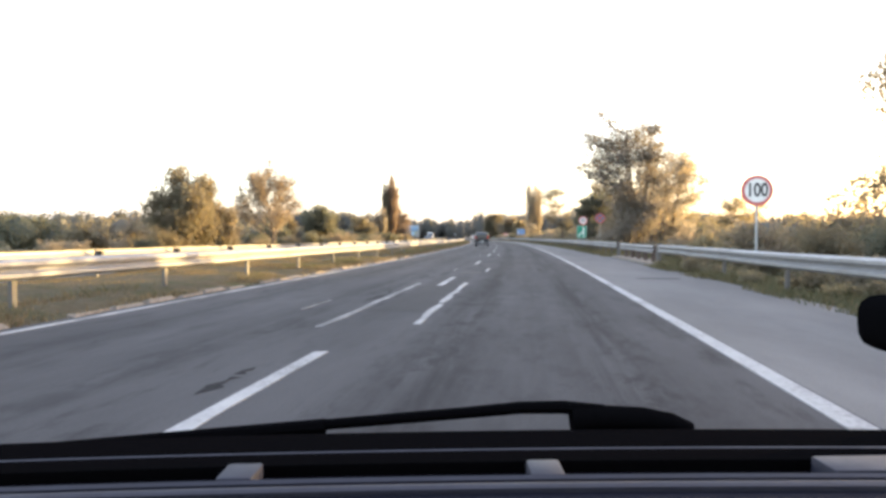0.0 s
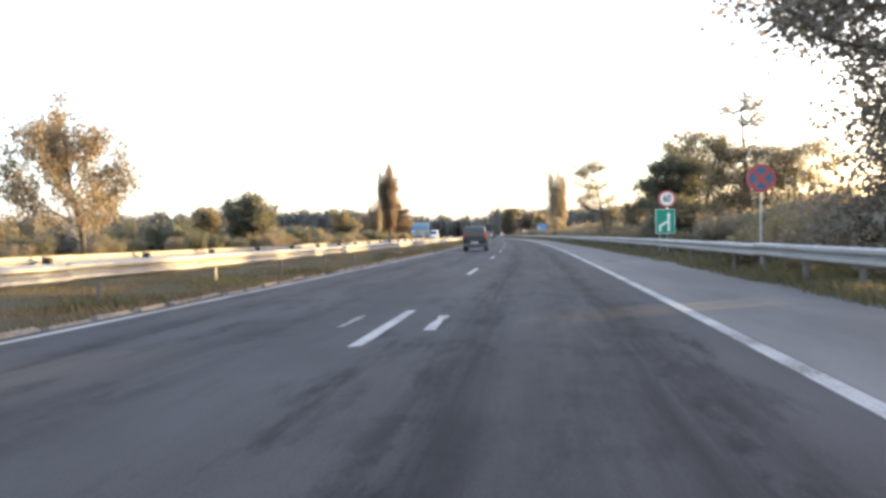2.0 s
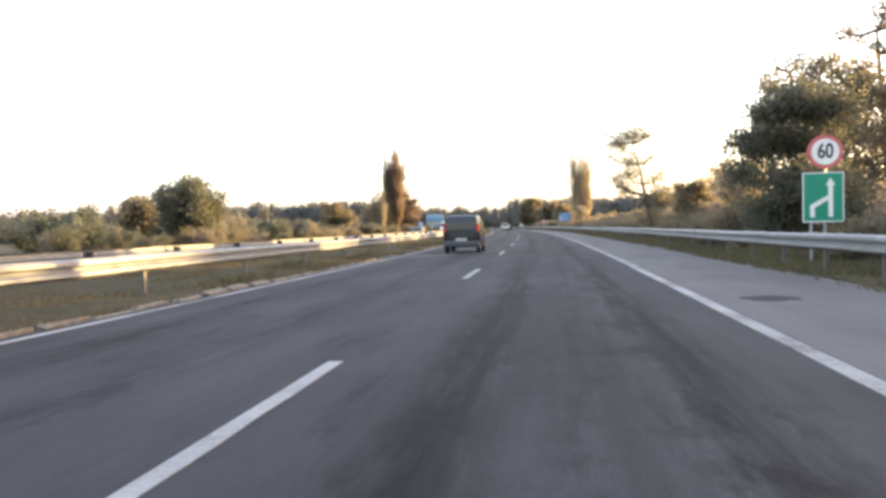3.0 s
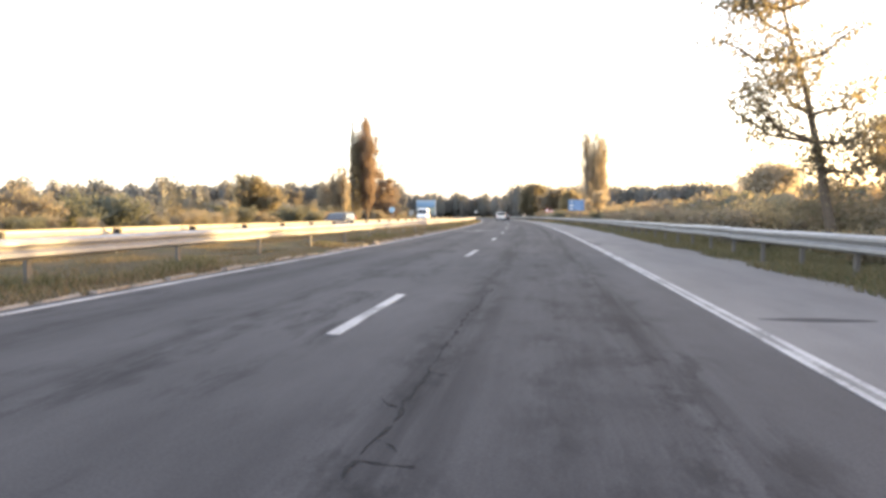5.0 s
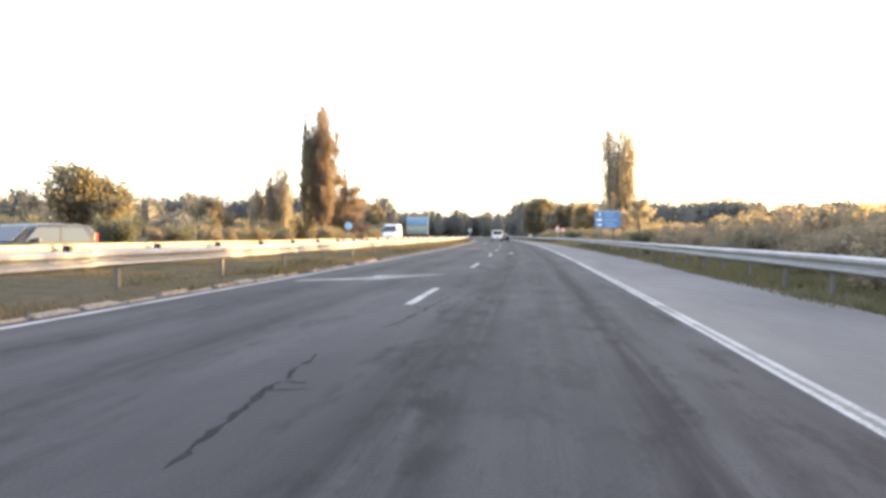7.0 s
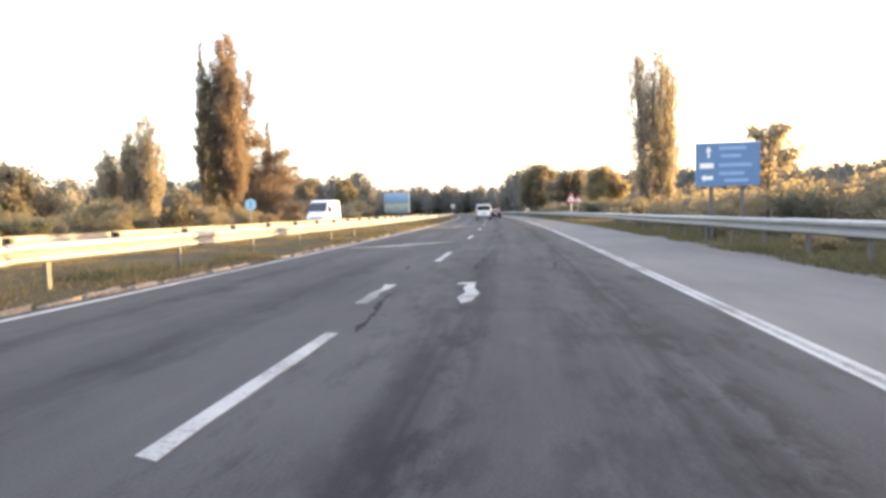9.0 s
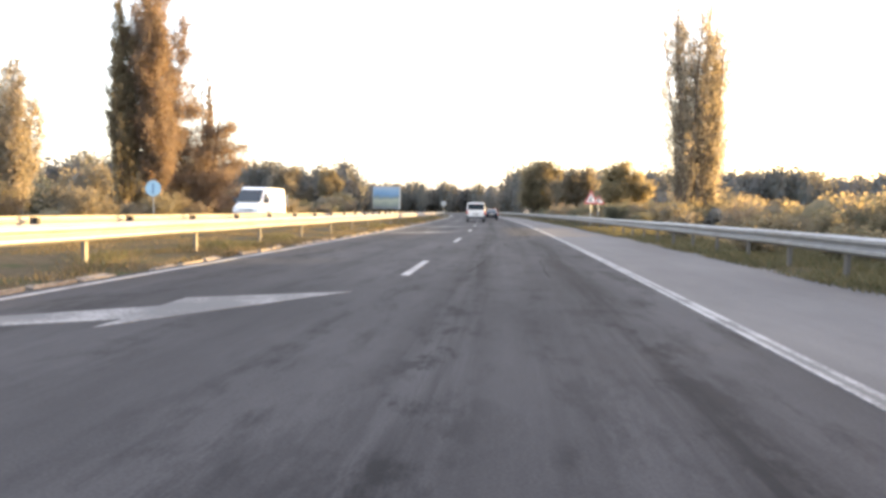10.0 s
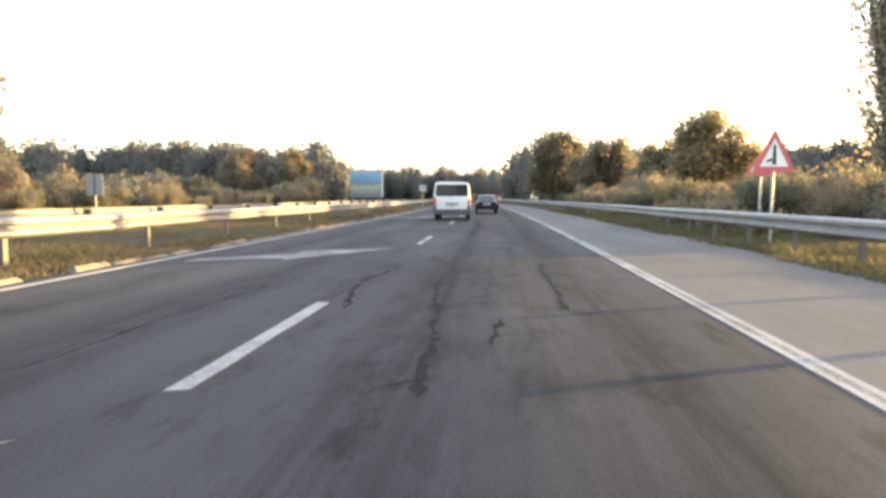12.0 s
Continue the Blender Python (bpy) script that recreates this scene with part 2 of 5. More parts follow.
L_WOODS = leaves("haze_greyed_leaves", [(0.120, 0.138, 0.142), (0.140, 0.150, 0.148), (0.158, 0.150, 0.142), (0.125, 0.140, 0.142)], 0.30)


# ---- mesh helpers ----
def mesh_of(name, verts, faces, mat, smooth=False, uvs=None):
    me = bpy.data.meshes.new(name)
    me.from_pydata([tuple(v) for v in verts], [], faces)
    if uvs is not None:
        layer = me.uv_layers.new(name="UVMap")
        for lp in me.loops:
            layer.data[lp.index].uv = uvs[lp.vertex_index]
    me.materials.append(mat)
    if smooth:
        me.shade_smooth()
        me.set_sharp_from_angle(angle=radians(38))
    me.update()
    return me


def quads_mesh(name, corners, mat, per=4):
    """Many loose faces at once: corners is an array (faces, per, 3)."""
    n = len(corners)
    me = bpy.data.meshes.new(name)
    me.vertices.add(n * per)
    me.vertices.foreach_set("co", np.asarray(corners, np.float32).ravel())
    me.loops.add(n * per)
    me.loops.foreach_set("vertex_index", np.arange(n * per, dtype=np.int32))
    me.polygons.add(n)
    me.polygons.foreach_set("loop_start", np.arange(0, n * per, per, dtype=np.int32))
    me.polygons.foreach_set("loop_total", np.full(n, per, np.int32))
    me.materials.append(mat)
    me.update(calc_edges=True)
    return me


def thing(name, m, label, category, group="", kind=""):
    ob = new(name)
    ob.matrix_world = m
    return tagged(ob, label, category, group, kind)


def hang(name, me, parent, m=None, label=""):
    """A mesh as a part under its thing."""
    ob = new(name, me)
    ob.parent = parent
    if m is not None:
        ob.matrix_local = m
    if label:
        ob["label"] = label
    return ob


def part(name, bm, mat, parent, label="", m=None, smooth=False):
    me = bpy.data.meshes.new(name)
    bm.to_mesh(me)
    bm.free()
    me.materials.append(mat)
    if smooth:
        me.shade_smooth()
        me.set_sharp_from_angle(angle=radians(38))
    return hang(name, me, parent, m, label)


def box_bm(cx, cy, cz, sx, sy, sz, bevel=0.01, seg=2):
    bm = bmesh.new()
    bmesh.ops.create_cube(bm, size=1)
    bmesh.ops.scale(bm, vec=(sx, sy, sz), verts=bm.verts)
    if bevel:
        bmesh.ops.bevel(bm, geom=list(bm.edges), offset=bevel, segments=seg, affect="EDGES", profile=0.6)
    bmesh.ops.translate(bm, vec=(cx, cy, cz), verts=bm.verts)
    return bm


def plate_bm(points, y, thick, bevel=0.0):
    """A flat plate in the plane across the road (x, z), its face turned to -y."""
    bm = bmesh.new()
    f = bm.faces.new([bm.verts.new((px, y, pz)) for px, pz in points])
    ext = bmesh.ops.extrude_face_region(bm, geom=[f])
    bmesh.ops.translate(bm, vec=(0, thick, 0), verts=[v for v in ext["geom"] if isinstance(v, bmesh.types.BMVert)])
    bmesh.ops.recalc_face_normals(bm, faces=bm.faces)
    return bm


def disc(cx, cz, r, n=40):
    return [(cx + r * math.cos(2 * math.pi * i / n), cz + r * math.sin(2 * math.pi * i / n)) for i in range(n)]


def tube(path, r0, r1, sides=6):
    path = [Vector(p) for p in path]
    verts, faces = [], []
    for i, p in enumerate(path):
        d = (path[min(i + 1, len(path) - 1)] - path[max(i - 1, 0)]).normalized()
        a = d.orthogonal().normalized()
        b = d.cross(a)
        r = r0 + (r1 - r0) * i / (len(path) - 1)
        verts += [p + r * (math.cos(2 * math.pi * k / sides) * a + math.sin(2 * math.pi * k / sides) * b) for k in range(sides)]
    for i in range(len(path) - 1):
        for k in range(sides):
            k2 = (k + 1) % sides
            faces.append((i * sides + k, i * sides + k2, (i + 1) * sides + k2, (i + 1) * sides + k))
    faces += [tuple(range(sides))[::-1], tuple(range((len(path) - 1) * sides, len(path) * sides))]
    return verts, faces


def joined(pieces):
    verts, faces = [], []
    for v, f in pieces:
        o = len(verts)
        verts += v
        faces += [tuple(i + o for i in q) for q in f]
    return verts, faces


def post_bm(x, y, z0, z1, r, sides=14):
    bm = bmesh.new()
    bmesh.ops.create_cone(bm, cap_ends=True, segments=sides, radius1=r, radius2=r, depth=z1 - z0)
    bmesh.ops.translate(bm, vec=(x, y, (z0 + z1) / 2), verts=bm.verts)
    return bm


# ---- ground, carriageways, shoulder ----
def ribbon(name, profile, y0, y1, mat, step=3.0, label="", category="", kind="structure", wobble=0.0):
    """A strip that follows the road; profile: (u, z) across it, left to right."""
    n = int((y1 - y0) / step) + 1
    verts, uvs, faces, w = [], [], [], len(profile)
    for i in range(n):
        y = y0 + (y1 - y0) * i / (n - 1)
        for j, (u, z) in enumerate(profile):
            dz = wobble * noise.noise((u * 0.6, y * 0.35, 3.0)) if 0 < j < w - 1 else 0
            verts.append(at(u + (widen(y) if u > 4.2 else 0.0), y, z + dz))
            uvs.append((u, y))
    for i in range(n - 1):
        for j in range(w - 1):
            a = i * w + j
            faces.append((a, a + 1, a + w + 1, a + w))
    ob = new(name, mesh_of(name, verts, faces, mat, wobble > 0, uvs))
    return tagged(ob, label, category, "", kind)


def ground_sheet():
    edges = [-2500, -900, -300, -120, -60, -30, -12, 12, 30, 60, 120, 300, 900, 2500]
    along = [-1200, -300, -60, 0, 60, 120, 180, 240, 300, 400, 600, 1000, 2000, 4200]
    verts = [(x, y, -0.25) for y in along for x in edges]
    w = len(edges)
    faces = [(i * w + j, i * w + j + 1, (i + 1) * w + j + 1, (i + 1) * w + j) for i in range(len(along) - 1) for j in range(w - 1)]
    tagged(new("ground", mesh_of("ground", verts, faces, M_FIELD)), "dry autumn field ground reaching the horizon", "ground", "", "structure")


ground_sheet()
Y0, Y1 = -14.0, 440.0
road = ribbon("road", [(-6.20, -0.3), (-6.20, 0), (-4, 0), (-2, 0), (0, 0), (1.95, 0)], Y0, Y1, M_ROAD, 3, "dark worn cracked asphalt of a two-lane carriageway", "road")
ribbon("hard_shoulder", [(1.95, 0), (3.2, 0.0), (4.66, -0.01), (4.74, -0.3)], Y0, Y1, M_SHOULDER, 3, "pale grey hard shoulder beside the carriageway", "road")
ribbon("road_opposite", [(-20.8, -0.3), (-20.8, -0.02), (-16, -0.02), (-12.9, -0.02), (-12.9, -0.3)], Y0, Y1, M_OPPOSITE, 3, "grey asphalt of the opposite carriageway", "road")
ribbon("median", [(-13.0, -0.2), (-12.6, 0.0), (-11.5, 0.04), (-10.4, 0.06), (-9.4, 0.05), (-8.4, 0.05), (-7.4, 0.03), (-6.9, 0.02), (-6.30, -0.02), (-6.19, -0.2)], Y0, 400, M_SOIL, 0.7, "grassy earth strip between the two carriageways", "ground", wobble=0.09)
ribbon("verge_right", [(4.62, -0.2), (4.70, -0.03), (5.1, 0.0), (5.8, -0.02), (7.0, -0.08), (9.0, -0.15), (14.0, -0.2), (30.0, -0.3)], Y0, 400, M_SOIL, 0.9, "weedy earth verge behind the hard shoulder", "ground", wobble=0.10)
ribbon("verge_left", [(-60.0, -0.24), (-35.0, -0.08), (-25.0, 0.0), (-22.0, 0.0), (-20.9, -0.05), (-20.7, -0.25)], Y0, 400, M_SOIL, 1.5, "dry grass verge beyond the opposite carriageway", "ground", wobble=0.15)


def mark(name, outline, mat, label, group="", zz=0.006):
    """A painted or patched flat shape 3 to 8 mm over the asphalt; outline: (u, y)."""
    top = [at(u, y, zz) for u, y in outline]
    n = len(top)
    verts = top + [p - Vector((0, 0, zz + 0.01)) for p in top]
    faces = [tuple(range(n))] + [(i, n + i, n + (i + 1) % n, (i + 1) % n) for i in range(n)]
    me = mesh_of(name, verts, faces, mat, False, [(u, y) for u, y in outline] * 2)
    return tagged(new(name, me), label, "road marking", group, "structure")


def line_strip(name, u, width, y0, y1, mat, label):
    ribbon(name, [(u - width / 2, -0.005), (u - width / 2, 0.005), (u + width / 2, 0.005), (u + width / 2, -0.005)], y0, y1, mat, 2.0, label, "road marking")


line_strip("edge_line_left", -5.93, 0.13, Y0, 420, M_LINE, "worn white edge line along the median")
line_strip("edge_line_right", 1.84, 0.17, Y0, 62, M_LINE, "broad worn white line edging the hard shoulder")
line_strip("edge_line_right", 1.822, 0.062, 62, 420, M_LINE, "thin white strip of a twice-painted edge line")
line_strip("edge_line_right", 1.942, 0.066, 62, 420, M_LINE, "thin white strip of a twice-painted edge line")
line_strip("edge_line_right", 1.881, 0.050, 62, 420, M_LINE_OLD, "faded paint between the two edge strips")
line_strip("edge_line_opposite", -13.5, 0.15, Y0, 420, M_LINE, "white edge line on the opposite carriageway")
line_strip("edge_line_opposite", -19.6, 0.15, Y0, 420, M_LINE, "white edge line on the opposite carriageway")
rng = random.Random(5)
for k in range(-1, 34):
    far = 5.96 + 11.3 * k
    jag = [(-1.90 + rng.uniform(-0.01, 0.01), far - 3.0 + 0.5 * i) for i in range(7)]
    mark("lane_dash", [(-2.03, far - 3.0 + rng.uniform(-0.05, 0.05))] + jag + [(-2.03, far + rng.uniform(-0.05, 0.05))], M_LINE, "worn white dash of the lane line", "lane dashes")
for y0 in (70.9, 120.6, 156.0, 180.0, 190.9, 214.0):
    shape = [(-5.40, -0.55), (-3.92, 0.42), (-3.92, 0.0), (-2.30, 2.95), (-4.05, 1.9), (-4.02, 1.25), (-5.40, 0.05)]
    mark("lane_arrow", [(u, y0 + d) for u, d in shape], M_LINE_OLD, "faded white arrow leading into the next lane", "lane arrows")


def ragged(u0, u1, y0, y1, seed, rough=0.07):
    r = random.Random(seed)
    n = max(3, int((y1 - y0) / 0.5))
    left = [(u0 + r.uniform(-rough, rough), y0 + (y1 - y0) * i / n) for i in range(n + 1)]
    right = [(u1 + r.uniform(-rough, rough), y0 + (y1 - y0) * i / n) for i in range(n + 1)]
    return right + left[::-1]


def crack(road, u0, y0, u1, y1, seed, wide=0.03):
    """A dark jagged crack between two places, now broad and crumbled, now broken off, with short side branches."""
    r = random.Random(seed)
    verts, faces = [], []

    def run(u, y, du, dy, n, w):
        base, off = len(verts), 0.0
        for i in range(n + 1):
            off = off * 0.85 + r.uniform(-0.022, 0.022)
            half = w * (0.25 + 1.1 * r.random() ** 2) * min(1.0, 0.25 + i * 0.4, 0.25 + (n - i) * 0.4)
            cu, cy = u + du * i / n + off, y + dy * i / n + r.uniform(-0.02, 0.02)
            verts.extend([at(cu - half, cy, 0.003), at(cu + half * r.uniform(0.6, 1.3), cy + r.uniform(-0.03, 0.03), 0.003)])
            if i and r.random() > 0.06:
                k = base + 2 * i
                faces.append((k - 2, k - 1, k + 1, k))

    length = math.hypot(u1 - u0, y1 - y0)
    run(u0, y0, u1 - u0, y1 - y0, max(4, int(length / 0.09)), wide)
    for _ in range(int(length * 0.8)):
        f = r.random()
        side = r.choice((-1, 1))
        run(u0 + (u1 - u0) * f, y0 + (y1 - y0) * f, side * r.uniform(0.08, 0.32), r.uniform(-0.25, 0.35), r.randint(3, 5), wide * 0.6)
    hang("crack", mesh_of("crack", verts, faces, M_CRACK), road)


M_CRACK = surface("bitumen_crack", (0.027, 0.027, 0.028), 0.95, 0.5, 8, 0, 0.3, (0.05, 0.05, 0.052), 0.5, shine=0.03)
for u0, y0, u1, y1, wide in ((-2.32, 4.3, -2.30, 5.2, 0.05), (-2.76, 10.6, -2.72, 12.8, 0.06), (0.45, 20.3, 0.40, 21.9, 0.04), (-4.5, 21.0, -4.4, 27.0, 0.02), (-0.9, 79.0, -0.8, 86.0, 0.02), (-0.75, 97.0, -0.9, 103.0, 0.018),
                             (-4.6, 100.0, -4.5, 108.0, 0.02), (-1.76, 109.0, -2.02, 111.8, 0.035), (-1.80, 113.4, -1.45, 117.4, 0.025), (-1.74, 141.6, -1.98, 144.5, 0.045), (-1.02, 147.6, -0.94, 150.6, 0.06), (-2.34, 147.9, -2.37, 148.8, 0.05),
                             (0.42, 147.4, 0.56, 149.2, 0.04), (-2.90, 163.6, -2.22, 164.5, 0.05), (-2.95, 162.8, -2.60, 163.1, 0.05), (-1.42, 162.9, -1.30, 163.3, 0.05), (-1.0, 162.0, -0.7, 165.0, 0.03), (0.4, 161.5, 0.5, 165.5, 0.025), (-1.05, 168.8, -1.05, 170.8, 0.05),
                             (-1.05, 170.7, -0.88, 171.4, 0.05), (-0.30, 172.1, -0.20, 170.9, 0.05), (-0.20, 170.9, -0.08, 170.1, 0.05), (-1.45, 177.5, -0.62, 178.9, 0.04), (-2.42, 177.4, -2.36, 178.6, 0.035), (0.40, 177.2, 0.41, 178.7, 0.04), (-0.62, 183.8, -0.72, 186.2, 0.05),
                             (-0.72, 186.2, -0.95, 188.8, 0.045), (-1.66, 186.4, -1.92, 188.3, 0.04), (-1.92, 188.3, -1.68, 190.6, 0.04), (0.50, 186.6, 0.48, 191.0, 0.045), (-0.20, 185.1, -0.12, 186.1, 0.05), (-3.2, 184.0, -3.0, 188.0, 0.02), (-0.9, 197.0, -0.8, 208.0, 0.03), (0.7, 199.0, 0.6, 212.0, 0.03)):
    crack(road, u0, y0, u1, y1, int(y0 * 10 + u0 * 7), wide)


def blot(u, y, across, along, seed):
    """A ragged oval of dark tar on the shoulder."""
    r = random.Random(seed)
    mark("tar_blot", [(u + across * math.cos(a) * r.uniform(0.75, 1.15), y + along * math.sin(a) * r.uniform(0.75, 1.15)) for a in [2 * math.pi * k / 16 for k in range(16)]], M_PATCH, "ragged dark tar blot on the pale shoulder", "tar blots", 0.004)


for k, (u, y, across, along) in enumerate(((3.34, 16.8, 0.55, 0.14), (2.75, 55.2, 0.40, 0.30), (2.73, 83.5, 0.50, 0.12), (2.04, 103.3, 0.12, 0.55), (2.17, 101.1, 0.16, 0.45), (2.05, 107.9, 0.14, 0.30))):
    blot(u, y, across, along, 300 + k)


# asphalt repairs with paint left along their edges
mark("asphalt_patch", ragged(-2.32, -1.44, 9.3, 17.6, 1), M_PATCH, "dark ragged asphalt repair on the lane line", zz=0.003)
mark("paint_remnant", ragged(-1.465, -1.365, 7.9, 10.2, 2, 0.025), M_LINE, "ragged strip of white paint beside a repair", zz=0.008)
mark("paint_remnant", ragged(-1.49, -1.39, 10.5, 15.1, 10, 0.03), M_LINE, "ragged strip of white paint beside a repair", zz=0.008)
mark("paint_remnant", ragged(-2.57, -2.48, 7.6, 14.9, 3, 0.025), M_LINE_OLD, "faded strip of white paint beside a repair", zz=0.008)
mark("paint_remnant", ragged(-3.41, -3.375, 9.4, 10.9, 11, 0.01), M_LINE_OLD, "thin faded scratch of white paint", zz=0.008)
mark("asphalt_patch", ragged(-1.98, -1.40, 18.95, 19.82, 4, 0.04), M_PALE, "pale square asphalt repair", zz=0.003)
mark("paint_remnant", ragged(-1.305, -1.225, 20.0, 22.15, 5, 0.015), M_LINE, "ragged strip of white paint beside a repair", zz=0.008)
mark("paint_remnant", ragged(-2.37, -2.32, 20.6, 21.9, 6, 0.015), M_LINE_OLD, "faded strip of white paint beside a repair", zz=0.008)
mark("paint_remnant", ragged(-1.45, -1.33, 37.9, 39.2, 7, 0.03), M_LINE, "ragged scrap of white paint", zz=0.008)
mark("paint_remnant", ragged(-2.55, -2.48, 38.2, 39.3, 8, 0.02), M_LINE_OLD, "faded scrap of white paint", zz=0.008)
mark("paint_remnant", ragged(-2.22, -2.08, 143.4, 145.4, 9, 0.04), M_LINE_OLD, "faded strip of white paint by the lane line", zz=0.008)
mark("paint_spill", [(-1.12, 145.55), (-0.88, 145.6), (-0.86, 144.9), (-0.76, 144.3), (-0.82, 143.6), (-0.93, 143.4), (-1.02, 143.9), (-0.95, 144.4), (-1.02, 144.9), (-0.98, 145.35), (-1.15, 145.4)], M_LINE, "white spilled paint blot on the asphalt", zz=0.008)


# ---- guardrails ----
WBEAM = [(0.0, 0.31), (-0.035, 0.29), (-0.08, 0.265), (-0.08, 0.215), (-0.035, 0.185), (0.0, 0.16), (0.0, 0.15), (-0.035, 0.125), (-0.08, 0.095), (-0.08, 0.045), (-0.035, 0.02), (0.0, 0.0)]


def guardrail(name, u, face, y0, y1, spacing, label, blocks=False, top=0.77, stout=1.0, post_mat=None):
    """face: -1 if the beam is turned towards smaller u, +1 towards greater."""
    rail = thing(name, Matrix.Identity(4), label, "guardrail", "", "structure")
    z0 = top - 0.31
    shared_post = None
    r = random.Random(name)
    y = y0
    while y < y1:
        verts, faces = [], []
        dip = [r.uniform(-0.012, 0.012) for _ in range(2)]
        for i in range(2):
            yy = y + 4.05 * i
            lap = 0.004 * (1 if int((y - y0) / 4) % 2 else 0)
            for back in (0.0, 0.004):
                for du, dz in WBEAM:
                    verts.append(at(u + (widen(yy) if u > 4.2 else 0.0) - face * du + face * (lap - back), yy, z0 + dz + dip[i]))
        w = len(WBEAM)
        for j in range(w - 1):
            faces.append((j, j + 1, 2 * w + j + 1, 2 * w + j))
            faces.append((w + j + 1, w + j, 3 * w + j, 3 * w + j + 1))
        faces.append((0, 2 * w, 3 * w, w))
        faces.append((w - 1, 2 * w - 1, 4 * w - 1, 3 * w - 1))
        hang("beam", mesh_of("beam", verts, faces, M_ZINC), rail)
        y += 4.0
    # posts of C section with a spacer
    bm = bmesh.new()
    outline = [(-0.032, -0.05), (0.032, -0.05), (0.032, 0.05), (0.025, 0.05), (0.025, -0.042), (-0.025, -0.042), (-0.025, 0.05), (-0.032, 0.05)]
    f = bm.faces.new([bm.verts.new((a * stout, b * stout, -0.3)) for a, b in outline])
    ext = bmesh.ops.extrude_face_region(bm, geom=[f])
    bmesh.ops.translate(bm, vec=(0, 0, 0.3 + top - 0.03), verts=[v for v in ext["geom"] if isinstance(v, bmesh.types.BMVert)])
    bmesh.ops.recalc_face_normals(bm, faces=bm.faces)
    post_me = bpy.data.meshes.new("post")
    bm.to_mesh(post_me)
    bm.free()
    post_me.materials.append(post_mat or M_POST)
    block = bpy.data.meshes.new("spacer")
    bm = box_bm(0, 0, top - 0.13, 0.13, 0.12, 0.17, 0.02)
    bm.to_mesh(block)
    bm.free()
    block.materials.append(M_BLACK if blocks else M_POST)
    y = y0 + 1.0
    while y < y1:
        out = u + (widen(y) if u > 4.2 else 0.0)
        hang("post", post_me, rail, stand(out - face * 0.16, y))
        hang("spacer", block, rail, stand(out - face * (0.28 if blocks else 0.075), y))
        y += spacing
    return rail


guardrail("guardrail_right", 4.90, -1, -12.0, 24.0, 4.0, "galvanised steel guardrail along the hard shoulder")
guardrail("guardrail_right_culvert", 4.95, -1, 25.2, 33.2, 1.6, "guardrail section with close posts over a culvert", top=0.74, stout=2.3, post_mat=M_RUST)
guardrail("guardrail_right_far", 4.90, -1, 34.0, 330.0, 2.2, "long galvanised steel guardrail along the hard shoulder")
guardrail("guardrail_median", -7.40, 1, -12.0, 300.0, 4.0, "sunlit galvanised guardrail on the near side of the median")
guardrail("guardrail_median_opposite", -11.95, -1, -12.0, 300.0, 4.0, "galvanised guardrail of the opposite carriageway with black spacers", True, 0.78)
curb = thing("culvert_kerb", Matrix.Identity(4), "low concrete kerb slab under the guardrail", "kerb", "", "structure")
for k in range(5):
    part("slab", box_bm(0, 0, -0.02, 0.9, 1.95, 0.20, 0.03), M_CONCRETE, curb, m=stand(5.1, 25.4 + 2.0 * k))
for y in (24.6, 34.2):
    hang("end_post", mesh_of("end_post", *tube([(0, 0, -0.2), (0, 0, 0.5), (0, 0, 0.82)], 0.11, 0.10, 10), M_POST, True), curb, stand(4.98, y), "thick dark steel end post")


# ---- plants ----
def leaf_shapes(centres, sizes, r):
    n = len(centres)
    a = r.normal(size=(n, 3))
    a /= np.linalg.norm(a, axis=1)[:, None]
    b = np.cross(a, r.normal(size=(n, 3)))
    b /= np.linalg.norm(b, axis=1)[:, None]
    a, b = a * sizes[:, None] * 0.55, b * sizes[:, None] * 0.44
    c = np.asarray(centres)
    return np.stack([c - a * 0.8 + b, c - a * 0.8 - b, c + a], 1)


def limb(start, direction, length, lift, r, n=6, wander=0.12):
    pts, p, d = [Vector(start)], Vector(start), Vector(direction).normalized()
    for _ in range(n):
        d = (d + Vector((r.normal() * wander, r.normal() * wander, lift + r.normal() * wander * 0.5))).normalized()
        p = p + d * length / n
        pts.append(p.copy())
    return pts


def crown_points(paths, count, scatter, r, from_part=0.35):
    lens = np.array([sum((q - p).length for p, q in zip(w, w[1:])) for w in paths])
    pick = r.choice(len(paths), size=count, p=lens / lens.sum())
    out = np.empty((count, 3))
    for i, k in enumerate(pick):
        w = paths[k]
        f = from_part + (1 - from_part) * r.random() ** 0.7
        g = f * (len(w) - 1)
        j = min(int(g), len(w) - 2)
        out[i] = w[j].lerp(w[j + 1], g - j)
    return out + r.normal(size=(count, 3)) * scatter


